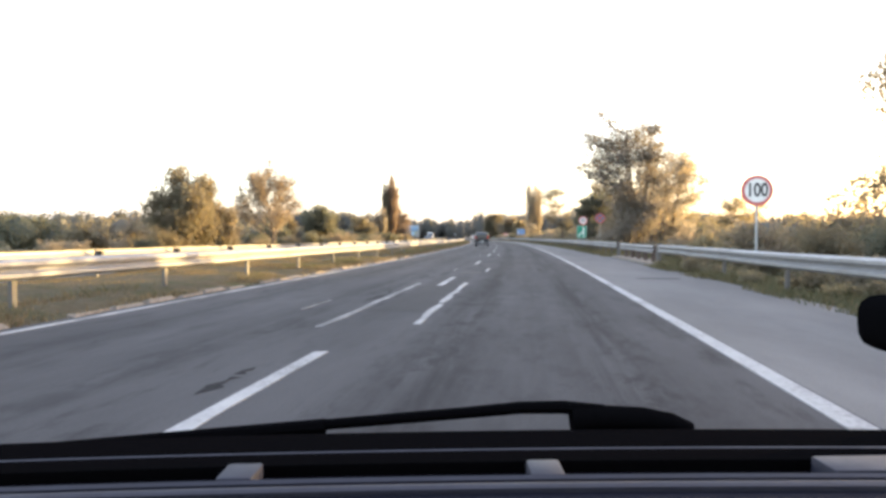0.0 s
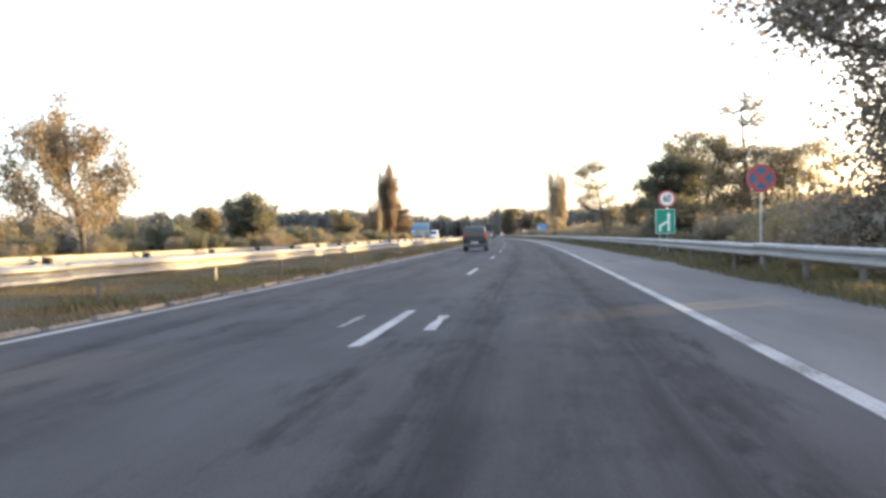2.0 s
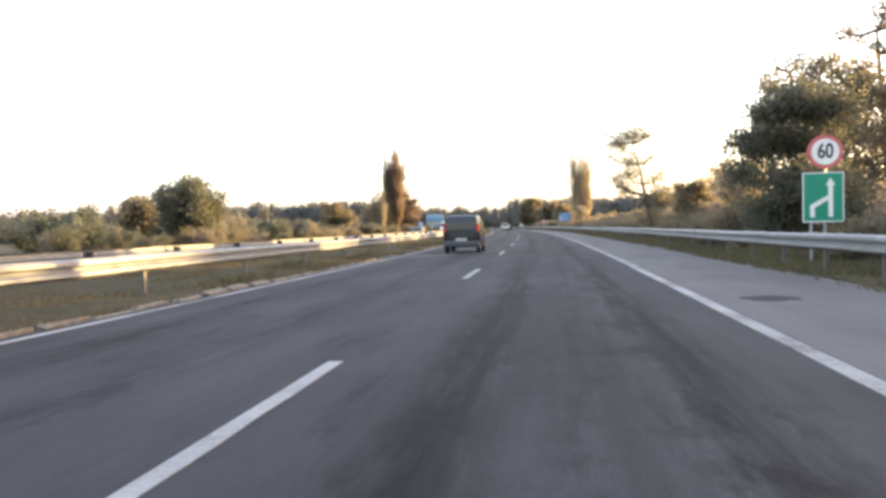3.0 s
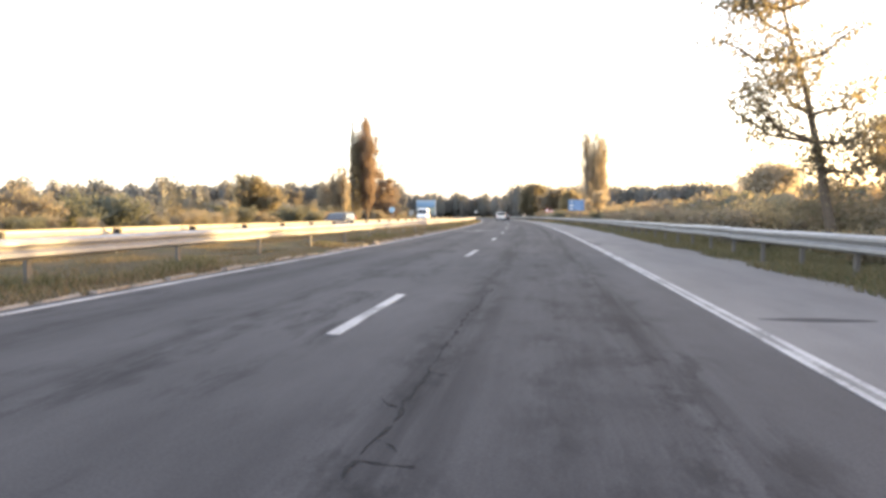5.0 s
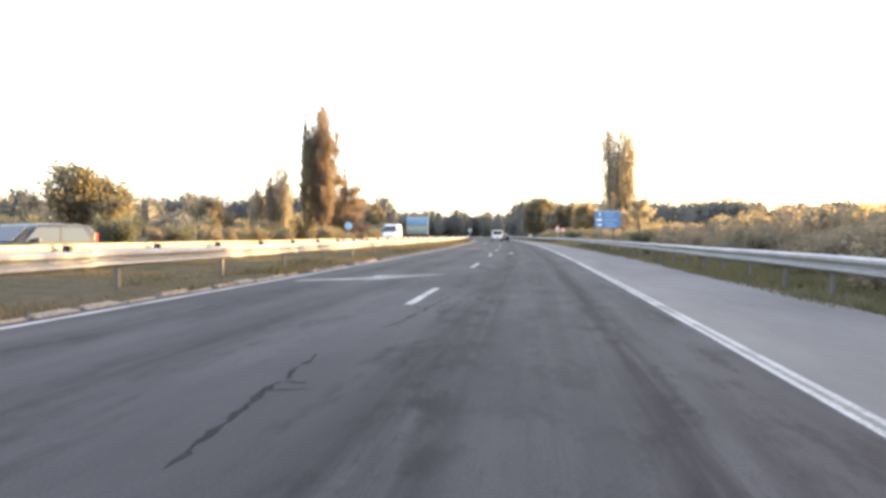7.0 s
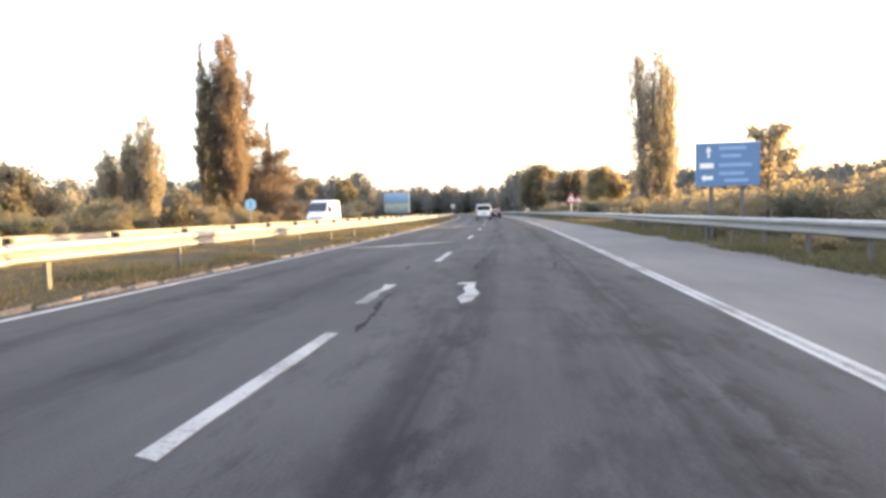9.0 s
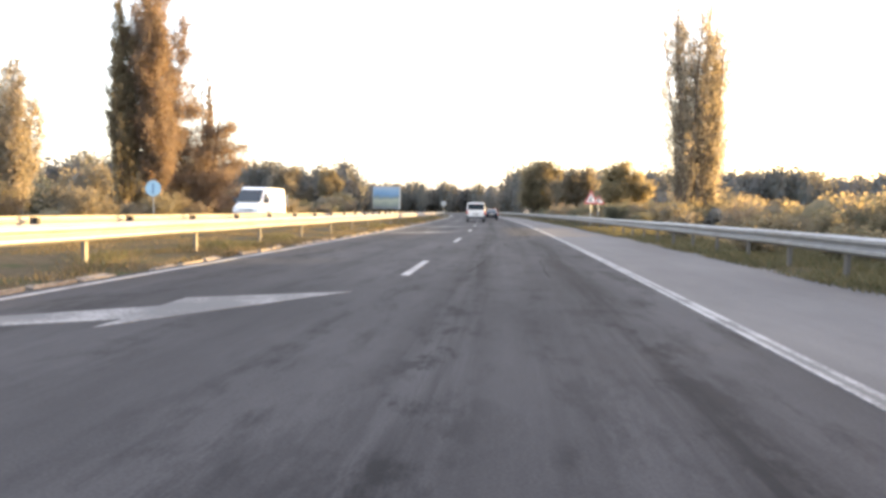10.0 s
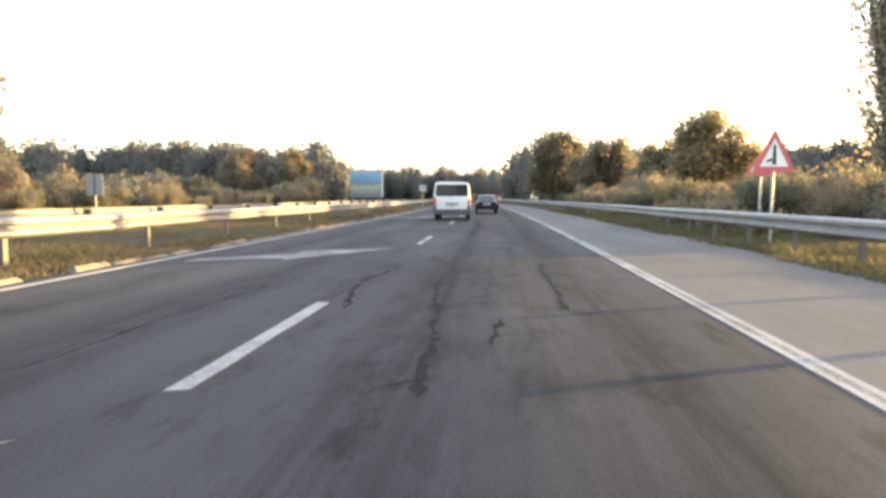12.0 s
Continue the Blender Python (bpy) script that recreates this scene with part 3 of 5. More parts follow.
def make_tree(name, kind, h, spread, leaf_mat, count, leaf, seed, label, base=0.28, scatter=None, lean=0.0):
    """kinds: broad (trunk and spreading limbs), poplar (a column), bush (stems from the ground), open (bare trunk, sparse tufts)."""
    r = np.random.default_rng(seed)
    wood, twigs = [], []
    if kind == "poplar":
        trunk = limb((0, 0, 0), (0.02, 0, 1), h * 0.97, 0.05, r, 10, 0.02)
        wood.append(tube(trunk, h * 0.02, h * 0.003, 8))
        stems = 5
        for s in range(stems + 1):
            a = 2 * math.pi * s / stems + r.random()
            st = limb((0.1 * math.cos(a), 0.1 * math.sin(a), h * 0.04), (math.cos(a) * spread / h * 0.7, math.sin(a) * spread / h * 0.7, 1), h * (0.62 + 0.27 * r.random()), 0.10, r, 9, 0.025)
            if s == stems:
                st = trunk
            wood.append(tube(st, h * 0.009, h * 0.0015, 6))
            for i in range(30):
                f = 0.06 + 0.93 * (i + r.random()) / 30
                g = f * (len(st) - 1)
                p = st[int(g)].lerp(st[min(int(g) + 1, len(st) - 1)], g - int(g))
                t = 2 * math.pi * r.random()
                wide = spread * min(1.0, 0.5 + 2.0 * f) * (1.08 - f) ** 0.45 * (0.5 + 0.6 * r.random())
                tw = limb(p, (math.cos(t), math.sin(t), 0.9), wide * 1.3, 0.35, r, 4, 0.10)
                wood.append(tube(tw, h * 0.0026, h * 0.0007, 3))
                twigs.append(tw)
        scatter = scatter or spread * 0.075
        pts = crown_points(twigs, count, scatter, r, 0.10)
    elif kind == "bush":
        for i in range(16):
            a = r.random() * 2 * math.pi
            out = 0.25 + 0.9 * r.random()
            st = limb((r.normal() * spread * 0.25, r.normal() * spread * 0.25, 0), (math.cos(a) * out * spread / h, math.sin(a) * out * spread / h, 0.8), h * (0.55 + 0.5 * r.random()), 0.10, r, 5, 0.16)
            wood.append(tube(st, 0.03 * h / 3, 0.006, 3))
            twigs.append(st)
            for _ in range(3):
                k = 1 + int(r.integers(0, 4))
                b = limb(st[k], (r.normal(), r.normal(), 0.5), h * 0.3, 0.1, r, 3, 0.2)
                twigs.append(b)
        scatter = scatter or h * 0.085
        pts = crown_points(twigs, count, scatter, r, 0.12)
        pts[:, 2] = np.abs(pts[:, 2]) + 0.03
    else:
        trunk = limb((0, 0, 0), (lean, 0, 1), h * (0.8 if kind == "open" else 0.72), 0.06, r, 8, 0.07)
        wood.append(tube(trunk, h * 0.021, h * 0.006, 9))
        n = 9 if kind == "open" else 16
        for i in range(n):
            f = base + (0.98 - base) * (i + 0.3) / n
            g = f * (len(trunk) - 1)
            p = trunk[int(g)].lerp(trunk[min(int(g) + 1, len(trunk) - 1)], g - int(g))
            a = 2.4 * i + r.random()
            reach = spread * (1.0 - 0.45 * (f - base) / (1 - base)) * (0.65 + 0.5 * r.random())
            st = limb(p, (math.cos(a), math.sin(a), 0.45 + 0.6 * f), reach * 1.15, 0.13, r, 6, 0.13)
            wood.append(tube(st, h * 0.008, h * 0.0018, 6))
            twigs.append(st)
            for _ in range(5):
                k = 2 + int(r.integers(0, 4))
                d = (st[min(k + 1, 6)] - st[k - 1]).normalized()
                b = limb(st[k], (d.x + r.normal() * 0.7, d.y + r.normal() * 0.7, d.z + r.normal() * 0.45 + 0.15), reach * 0.42, 0.08, r, 4, 0.18)
                wood.append(tube(b, h * 0.0028, h * 0.0009, 3))
                twigs.append(b)
        scatter = scatter or spread * (0.075 if kind == "open" else 0.115)
        pts = crown_points(twigs, count, scatter, r, 0.30 if kind == "open" else 0.2)
    sizes = leaf * (0.6 + 0.9 * r.random(len(pts)))
    tree = thing(name, Matrix.Identity(4), label, "bush" if kind == "bush" else "tree")
    if kind != "bush":
        hang("trunk", mesh_of("trunk", *wood[0], M_BARK, True), tree)
        wood = wood[1:]
    tagged(hang("branch", mesh_of("branch", *joined(wood), M_BARK, True), tree), kind="stuff")
    hang("crown", quads_mesh("crown", leaf_shapes(pts, sizes, r), leaf_mat, 3), tree)
    return tree


def clump_tree(name, h, clumps, leaf_mat, per, leaf, seed, label, stems=((0.0, 0.0, 0.0),), deep=1.1):
    """A tree of bare stems that carry separate, flattened leaf clumps; clumps: x across the road, height, radius, fullness."""
    r = np.random.default_rng(seed)
    tree = thing(name, Matrix.Identity(4), label, "tree")
    wood, ways, pts = [], [], []
    for x, y, lean in stems:
        w = limb((x, y, 0), (lean, 0, 1), h * 0.86, 0.05, r, 9, 0.06)
        ways.append(w)
        hang("trunk", mesh_of("trunk", *tube(w, h * 0.019, h * 0.005, 8), M_BARK, True), tree)
    for x, z, rad, full in clumps:
        y = r.normal() * deep
        goal = Vector((x, y, z))
        way = min(ways, key=lambda w: min((p - goal).length for p in w))
        below = [p for p in way if p.z < z - 0.25 * abs(x - p.x) + 0.1] or way[:1]
        start = below[-1]
        mid = start.lerp(goal, 0.55) + Vector((0, 0, -0.12 * (goal - start).length))
        path = [start, start.lerp(mid, 0.5), mid, mid.lerp(goal, 0.5) + Vector((0, 0, 0.05)), goal]
        wood.append(tube(path, h * 0.0075, h * 0.002, 6))
        for _ in range(14):
            d = Vector((r.normal(), r.normal(), r.normal() * 0.6)).normalized()
            twig = limb(path[int(r.integers(2, 5))], d, rad * (0.6 + 0.5 * r.random()), 0.08, r, 4, 0.18)
            wood.append(tube(twig, h * 0.002, h * 0.0008, 3))
            n = max(4, int(per * full * rad * rad / 14))
            f = r.random(n) ** 0.6 * 4
            j = np.minimum(f.astype(int), 3)
            tw = np.array([tuple(p) for p in twig])
            q = tw[j] + (tw[j + 1] - tw[j]) * (f - j)[:, None]
            pts.append(q + r.normal(size=(n, 3)) * np.array([0.30, 0.30, 0.20]) * rad)
    pts = np.concatenate(pts)
    pts[:, 2] = np.abs(pts[:, 2])
    tagged(hang("branch", mesh_of("branch", *joined(wood), M_BARK, True), tree), kind="stuff")
    hang("crown", quads_mesh("crown", leaf_shapes(pts, leaf * (0.6 + 0.9 * r.random(len(pts))), r), leaf_mat, 3), tree)
    return tree


def plant(ob, u, y, turn=0.0, scale=1.0, tall=1.0, z=-0.1):
    ob.matrix_world = stand(u, y, z, turn)
    ob.scale = (scale, scale, scale * tall)


# single trees that stand out
plant(clump_tree("tree", 9.0, [(-2.7, 7.4, 1.3, 1.3), (-2.6, 8.5, 0.7, 1.0), (0.0, 7.4, 1.5, 1.2), (0.9, 7.8, 0.8, 1.0), (-2.8, 6.1, 1.3, 1.3), (-3.7, 5.4, 0.7, 0.8), (-1.3, 6.0, 1.3, 1.3), (1.2, 6.1, 1.2, 1.0),
                              (-1.4, 4.6, 1.2, 0.8), (0.3, 5.0, 1.1, 0.8), (-0.6, 3.3, 1.3, 1.8), (-0.3, 1.7, 1.4, 2.6), (-1.5, 1.4, 1.2, 2.2), (0.9, 3.2, 1.1, 1.8), (0.2, 6.2, 1.0, 0.8), (-1.2, 7.1, 0.9, 0.9), (-2.2, 5.0, 1.0, 0.8), (1.6, 7.0, 0.8, 0.7), (1.2, 4.6, 1.0, 0.8)],
                 L_SHADE, 950, 0.105, 11, "tall half-bare tree with greyish-brown leaf clumps beside the guardrail", ((0, 0, -0.06), (0.25, 0.3, 0.06), (-0.2, 0.2, -0.22))), 7.9, 44.0, 0, 1.05)
plant(clump_tree("tree", 7.6, [(1.5, 6.0, 1.2, 1.1), (2.3, 5.5, 0.9, 0.9), (0.6, 5.5, 1.0, 0.8), (1.6, 4.9, 1.0, 0.7), (2.2, 3.7, 0.8, 0.6), (-0.3, 5.4, 1.0, 0.8), (0.4, 4.5, 1.2, 0.8), (2.9, 4.3, 0.6, 0.6), (1.0, 3.0, 1.2, 1.3), (-0.4, 3.0, 1.2, 1.6), (2.0, 7.0, 0.9, 0.9), (2.9, 6.3, 0.8, 0.9), (3.2, 5.2, 0.8, 0.8), (0.0, 1.5, 1.4, 2.4), (1.3, 1.5, 1.2, 2.0), (-0.8, 6.3, 0.8, 0.7)],
                 L_PALE, 1000, 0.105, 12, "tall airy many-stemmed tree with pale brownish leaves", ((0, 0, 0.10), (-0.5, 0.2, 0.0), (0.4, 0.3, 0.2))), 9.7, 45.8)
plant(clump_tree("tree", 10.6, [(-1.3, 9.3, 0.8, 0.9), (-0.2, 10.0, 0.8, 0.9), (0.8, 9.7, 0.7, 0.9), (1.1, 8.8, 0.8, 0.9), (0.2, 8.7, 0.6, 0.7), (-0.7, 8.3, 0.5, 0.6), (1.4, 8.0, 0.5, 0.6), (0.0, 6.6, 0.7, 0.6), (0.8, 5.4, 1.0, 0.9), (-0.8, 4.6, 1.0, 0.9)],
                 L_SHADE, 640, 0.12, 40, "tall thin tree with a tuft of leaves above the thicket", ((0, 0, 0.0),), 0.5), 15.5, 78.0, 0, 1.05)
plant(clump_tree("tree", 7.4, [(-2.2, 6.0, 1.1, 1.0), (-1.0, 6.3, 1.1, 1.0), (0.4, 6.1, 1.2, 1.0), (1.8, 6.0, 1.1, 1.0), (2.8, 5.6, 1.0, 0.9), (-1.6, 4.9, 1.2, 0.9), (0.2, 4.7, 1.3, 1.0), (1.8, 4.6, 1.3, 0.9), (-1.0, 3.2, 1.4, 1.2), (1.0, 3.1, 1.4, 1.2), (2.6, 3.2, 1.2, 1.0), (-0.4, 1.6, 1.5, 1.4), (1.8, 1.6, 1.5, 1.4)],
                 L_BROWN, 860, 0.12, 42, "broad brownish tree with loose leaf clumps in the thicket", ((0, 0, -0.12), (0.5, 0.3, 0.14), (-0.3, 0.2, 0.02))), 14.4, 75.0)
plant(clump_tree("tree", 6.3, [(-1.5, 4.0, 0.9, 1.6), (-0.9, 4.9, 0.9, 1.6), (0.0, 5.2, 0.9, 1.6), (0.8, 4.8, 1.0, 1.6), (-0.6, 3.9, 1.0, 1.8), (0.6, 3.6, 1.2, 1.8), (-1.7, 3.0, 0.7, 1.3), (-0.6, 2.6, 1.1, 1.8), (0.8, 2.2, 1.2, 1.8), (-0.4, 1.3, 1.2, 1.8), (1.4, 1.3, 1.2, 1.6)],
                 L_DARK, 1500, 0.10, 14, "dense dark green tree behind the green sign", ((0, 0, -0.08), (0.3, 0.2, 0.08)), 0.8), 8.4, 70.2)
plant(clump_tree("tree", 8.4, [(-1.5, 6.6, 0.9, 1.1), (-0.5, 7.1, 1.0, 1.1), (0.6, 6.8, 1.0, 1.0), (1.6, 6.5, 1.0, 1.0), (-1.2, 5.6, 1.1, 1.1), (0.3, 5.7, 1.2, 1.1), (1.7, 5.3, 1.2, 1.0), (-1.0, 8.2, 0.6, 0.35), (-0.2, 7.9, 0.6, 0.35), (-0.8, 4.3, 1.3, 1.2), (0.8, 4.2, 1.3, 1.2), (0.0, 2.8, 1.4, 1.4), (1.8, 3.2, 1.2, 1.2), (1.0, 1.5, 1.4, 1.4), (-1.0, 1.5, 1.3, 1.4)],
                 L_OLIVE, 900, 0.12, 15, "tall loose olive-brown tree in the roadside thicket", ((0, 0, -0.10), (0.4, 0.3, 0.10))), 10.7, 73.8)
plant(clump_tree("tree", 7.2, [(-1.4, 5.4, 1.1, 1.0), (-0.2, 6.2, 1.1, 1.0), (1.1, 6.5, 1.1, 1.0), (2.0, 5.6, 1.0, 0.9), (-0.8, 4.2, 1.2, 0.9), (0.9, 4.6, 1.3, 0.9), (0.0, 2.8, 1.4, 1.2), (1.8, 3.2, 1.3, 1.0), (-1.3, 2.4, 1.2, 1.2), (0.8, 1.4, 1.5, 1.4)],
                 L_GOLD, 800, 0.12, 49, "golden-brown leafy tree at the back of the thicket", ((0, 0, 0.0), (0.4, 0.2, 0.12))), 17.8, 75.5)
plant(clump_tree("tree", 4.3, [(-1.8, 3.0, 0.8, 1.1), (-0.9, 3.6, 0.9, 1.1), (0.2, 3.8, 0.9, 1.1), (1.2, 3.5, 0.9, 1.1), (2.1, 2.9, 0.8, 1.1), (-0.7, 2.2, 1.2, 1.2), (0.9, 2.1, 1.2, 1.2), (0.0, 1.0, 1.4, 1.2), (1.8, 1.2, 1.1, 1.1)],
                 L_GOLD, 1000, 0.10, 53, "low broad golden-olive tree behind the hedge", ((0, 0, -0.1), (0.3, 0.2, 0.15))), 18.0, 55.0)
plant(clump_tree("tree", 6.4, [(-0.9, 5.3, 0.8, 0.8), (0.2, 5.8, 0.7, 0.7), (1.0, 5.0, 0.9, 0.9), (-1.5, 4.2, 1.0, 1.0), (0.0, 4.2, 1.1, 1.0), (1.3, 3.6, 1.1, 1.0), (-0.8, 2.8, 1.3, 1.2), (0.8, 2.2, 1.3, 1.2)],
                 L_GOLD, 800, 0.12, 52, "small golden-leaved tree behind the roadside bushes", ((0, 0, -0.06),)), 14.8, 101.0)
plant(clump_tree("tree", 8.6, [(-2.1, 5.0, 1.2, 0.9), (-2.9, 4.5, 0.8, 0.9), (-1.6, 6.0, 1.0, 0.8), (-2.7, 7.2, 1.1, 0.9), (-1.4, 8.0, 1.1, 0.9), (-0.3, 7.6, 1.0, 0.8), (-3.3, 7.8, 0.8, 0.8), (-3.0, 6.2, 0.8, 0.7), (0.5, 4.6, 0.8, 1.0), (0.3, 3.4, 1.0, 1.2),
                              (0.7, 2.6, 0.9, 1.2), (-0.5, 3.0, 0.8, 0.9), (-0.2, 6.0, 0.7, 0.7), (0.1, 1.6, 1.1, 1.4), (-2.8, 4.2, 0.6, 0.9), (-2.5, 3.9, 0.5, 0.7)],
                 L_OLIVE, 850, 0.10, 16, "slender leaning tree with bare trunk and sparse tufts", ((0, 0, -0.19),), 0.7), 8.15, 95.6)
plant(make_tree("tree", "broad", 7.9, 5.2, L_AUTUMN, 14500, 0.14, 17, "round-crowned tree with reddish autumn leaves", 0.12, 0.24), -24.7, 64.0, 20)
plant(make_tree("tree", "broad", 5.1, 3.7, L_OLIVE, 26000, 0.15, 18, "broad dense olive tree beyond the road", 0.06, 0.36), -24.5, 46.4, 20)
plant(make_tree("tree", "broad", 3.6, 2.0, L_BROWN, 9000, 0.16, 19, "low brownish tree beside the broad olive one", 0.06), -23.6, 50.0, 20)
plant(make_tree("tree", "broad", 5.7, 3.5, L_DARK, 16000, 0.20, 20, "dense round dark green tree beyond the road", 0.05), -28.2, 95.6, 20)
plant(make_tree("tree", "broad", 4.6, 2.4, L_OLIVE, 8000, 0.22, 21, "small olive tree behind the opposite road", 0.05), -34.6, 98.0, 20)
plant(make_tree("poplar", "poplar", 20.3, 3.5, L_RUST, 76000, 0.13, 22, "tall slim poplar with brownish autumn leaves"), -29.0, 201.4, 20, 1.0, 1.05)
plant(make_tree("poplar", "poplar", 19.5, 2.1, L_OLIVE, 32000, 0.13, 23, "tall narrow olive poplar close beside the brown one"), -31.1, 200.5, 100, 1.0, 1.02)
plant(make_tree("poplar", "poplar", 13.6, 1.8, L_OLIVE, 18000, 0.13, 38, "shorter olive poplar in front of the tall pair"), -31.0, 199.7, 40, 1.0, 1.02)
plant(clump_tree("tree", 10.8, [(-2.6, 3.4, 1.6, 1.2), (-2.4, 6.0, 1.5, 1.1), (-1.9, 8.0, 1.4, 1.0), (-0.4, 9.4, 1.3, 1.0), (0.7, 7.8, 1.4, 1.0), (1.8, 6.6, 1.3, 1.0), (2.8, 5.2, 1.2, 1.0), (3.1, 6.8, 0.9, 0.8), (2.2, 3.7, 1.5, 1.1), (0.4, 5.5, 1.6, 1.1),
                               (-1.0, 7.0, 1.4, 1.0), (0.0, 3.5, 1.7, 1.2), (-1.5, 4.6, 1.5, 1.1), (0.8, 1.8, 1.8, 1.3), (-1.7, 1.8, 1.8, 1.3), (-3.4, 4.6, 1.4, 1.0), (-3.2, 7.0, 1.1, 0.9), (-1.8, 10.4, 1.2, 0.9), (-1.4, 12.0, 1.0, 0.8), (2.5, 8.3, 0.9, 0.8), (2.7, 2.1, 1.5, 1.2), (1.6, 8.8, 0.8, 0.8)],
                 L_RUST, 1150, 0.12, 24, "loose rust-brown tree with layered boughs beside the poplars", ((0, 0, 0.0), (0.4, 0.3, 0.14), (-0.4, 0.2, -0.12))), -27.1, 206.6, 0, 1.0)
plant(make_tree("poplar", "poplar", 13.6, 0.8, L_RUST, 4000, 0.16, 44, "thin rust-brown spire rising out of the loose tree"), -27.3, 207.4, 70)
plant(make_tree("poplar", "poplar", 18.0, 3.4, L_PALE, 20000, 0.125, 25, "tall slim pale poplar, middle one of three"), 16.7, 208.3, 20, 1.0, 1.06)
plant(make_tree("poplar", "poplar", 17.0, 3.1, L_PALE, 15000, 0.125, 26, "slim pale golden poplar at the end of three"), 18.0, 209.0, 120, 1.0, 1.04)
plant(make_tree("poplar", "poplar", 18.0, 3.1, L_PALE, 16000, 0.125, 37, "slim pale brownish poplar beside two others"), 15.4, 207.7, 200, 1.0, 1.06)
plant(make_tree("poplar", "poplar", 10.3, 2.0, L_PALE, 13000, 0.13, 27, "young pale golden poplar by the tall poplars"), -30.8, 187.5, 20)
plant(make_tree("poplar", "poplar", 8.9, 1.7, L_PALE, 10000, 0.13, 28, "young pale poplar beside a slightly taller one"), -32.4, 187.2, 60)
plant(make_tree("poplar", "poplar", 7.4, 1.9, L_PALE, 10000, 0.13, 39, "short young poplar at the row's end"), -34.2, 187.0, 150)
plant(make_tree("tree", "broad", 5.5, 3.2, L_OLIVE, 12000, 0.24, 29, "broad olive tree behind the opposite carriageway", 0.06), -31.5, 149.0, 20)
plant(make_tree("tree", "broad", 5.4, 3.3, L_PALE, 16000, 0.16, 30, "broad pale olive tree behind the thicket", 0.05), 19.6, 132.5, 20)
plant(make_tree("tree", "broad", 7.0, 3.5, L_GOLD, 15000, 0.22, 31, "tree with golden lit leaves by the warning sign", 0.06), 14.5, 225.5, 20)
plant(make_tree("tree", "broad", 11.4, 5.6, L_OLIVE, 20000, 0.32, 32, "broad olive tree closing the bend", 0.05), 11.4, 281.0, 20)
plant(make_tree("tree", "broad", 9.6, 5.0, L_BROWN, 15000, 0.32, 33, "broad brownish tree at the bend", 0.05), 17.0, 274.0, 20)
plant(make_tree("tree", "broad", 7.6, 4.0, L_OLIVE, 12000, 0.3, 34, "olive tree standing at the bend", 0.05), 22.0, 262.0, 20)
plant(make_tree("tree", "broad", 11.0, 5.6, L_BROWN, 18000, 0.34, 35, "broad brownish tree at the wood's edge", 0.05), -46.0, 300.0, 20)
plant(make_tree("tree", "broad", 9.8, 5.0, L_OLIVE, 15000, 0.34, 36, "broad olive tree at the wood's edge", 0.05), -36.0, 306.0, 20)

plant(make_tree("tree", "open", 4.6, 1.7, L_PALE, 3600, 0.13, 43, "small loose tree behind the blue direction sign", 0.35, 0.16), 10.0, 163.3, 0)

plant(make_tree("tree", "broad", 4.6, 2.0, L_OLIVE, 12000, 0.12, 45, "small leafy olive tree in the roadside thicket", 0.15, 0.2), 11.4, 97.3, 40)
plant(make_tree("tree", "broad", 5.3, 1.9, L_PALE, 7000, 0.12, 46, "slim young tree with pale leaves behind the guardrail", 0.30, 0.17), 11.1, 84.0, 70)
plant(make_tree("tree", "broad", 6.0, 2.6, L_BROWN, 12000, 0.18, 47, "round brownish tree beyond the opposite carriageway", 0.12), -37.0, 180.0, 10)
plant(clump_tree("tree", 6.6, [(-1.3, 5.6, 0.9, 0.9), (-1.0, 4.7, 0.9, 0.9), (0.4, 5.9, 1.2, 0.9), (1.2, 4.6, 1.2, 0.9), (0.0, 3.6, 1.1, 0.9), (-0.8, 2.7, 0.9, 1.0), (0.9, 2.6, 1.1, 1.2)],
                 L_OLIVE, 900, 0.10, 48, "loose leafy tree reaching over the roadside hedge", ((0, 0, -0.05),), 0.7), 10.7, 17.6)

# thickets on both sides, from a few grown bushes
plant(make_tree("bush", "bush", 1.7, 1.0, L_GOLD, 2600, 0.12, 41, "bright golden autumn shrub behind the guardrail"), 8.0, 102.3, 20)
kinds = [make_tree("bush", "bush", 3.2, 2.0, mat, 8000, 0.115, 50 + i, lab, 0.28, 0.21) for i, (mat, lab) in enumerate([
    (L_OLIVE, "olive green leafy roadside bush"), (L_BROWN, "brownish half-bare roadside bush"), (L_DARK, "dense dark green roadside bush"),
    (L_AUTUMN, "rusty red-brown autumn bush"), (L_GOLD, "golden yellow autumn bush in the thicket")])]
low = [make_tree("bush", "bush", 1.3, 0.9, mat, 1500, 0.12, 60 + i, lab) for i, (mat, lab) in enumerate([
    (L_OLIVE, "low leafy weed bush behind the guardrail"), (L_GOLD, "low yellow-green shrub behind the guardrail"), (L_BROWN, "low dry brown shrub by the road")])]
placed = set()
rng = random.Random(21)


def scatter_plant(src, u, y, scale, tall=1.0):
    turn = rng.uniform(0, 360)
    m = pose(*at(u, y, -0.12), 0, 0, turn) @ Matrix.Diagonal((scale, scale, scale * tall, 1))
    if src in placed:
        copy_thing(src, m)
    else:
        placed.add(src)
        src.matrix_world = m


def thicket(u0, u1, y0, y1, count, sizes, weights, group):
    for i in range(count):
        y = y0 + (y1 - y0) * (i + rng.random()) / count
        src = rng.choices(kinds, weights)[0]
        src["group"] = group
        scatter_plant(src, rng.uniform(u0, u1), y, rng.uniform(*sizes) / 3.2, rng.uniform(0.85, 1.15))


R_MIX, L_MIX = [6, 5, 4, 3, 2], [5, 5, 5, 2, 0]
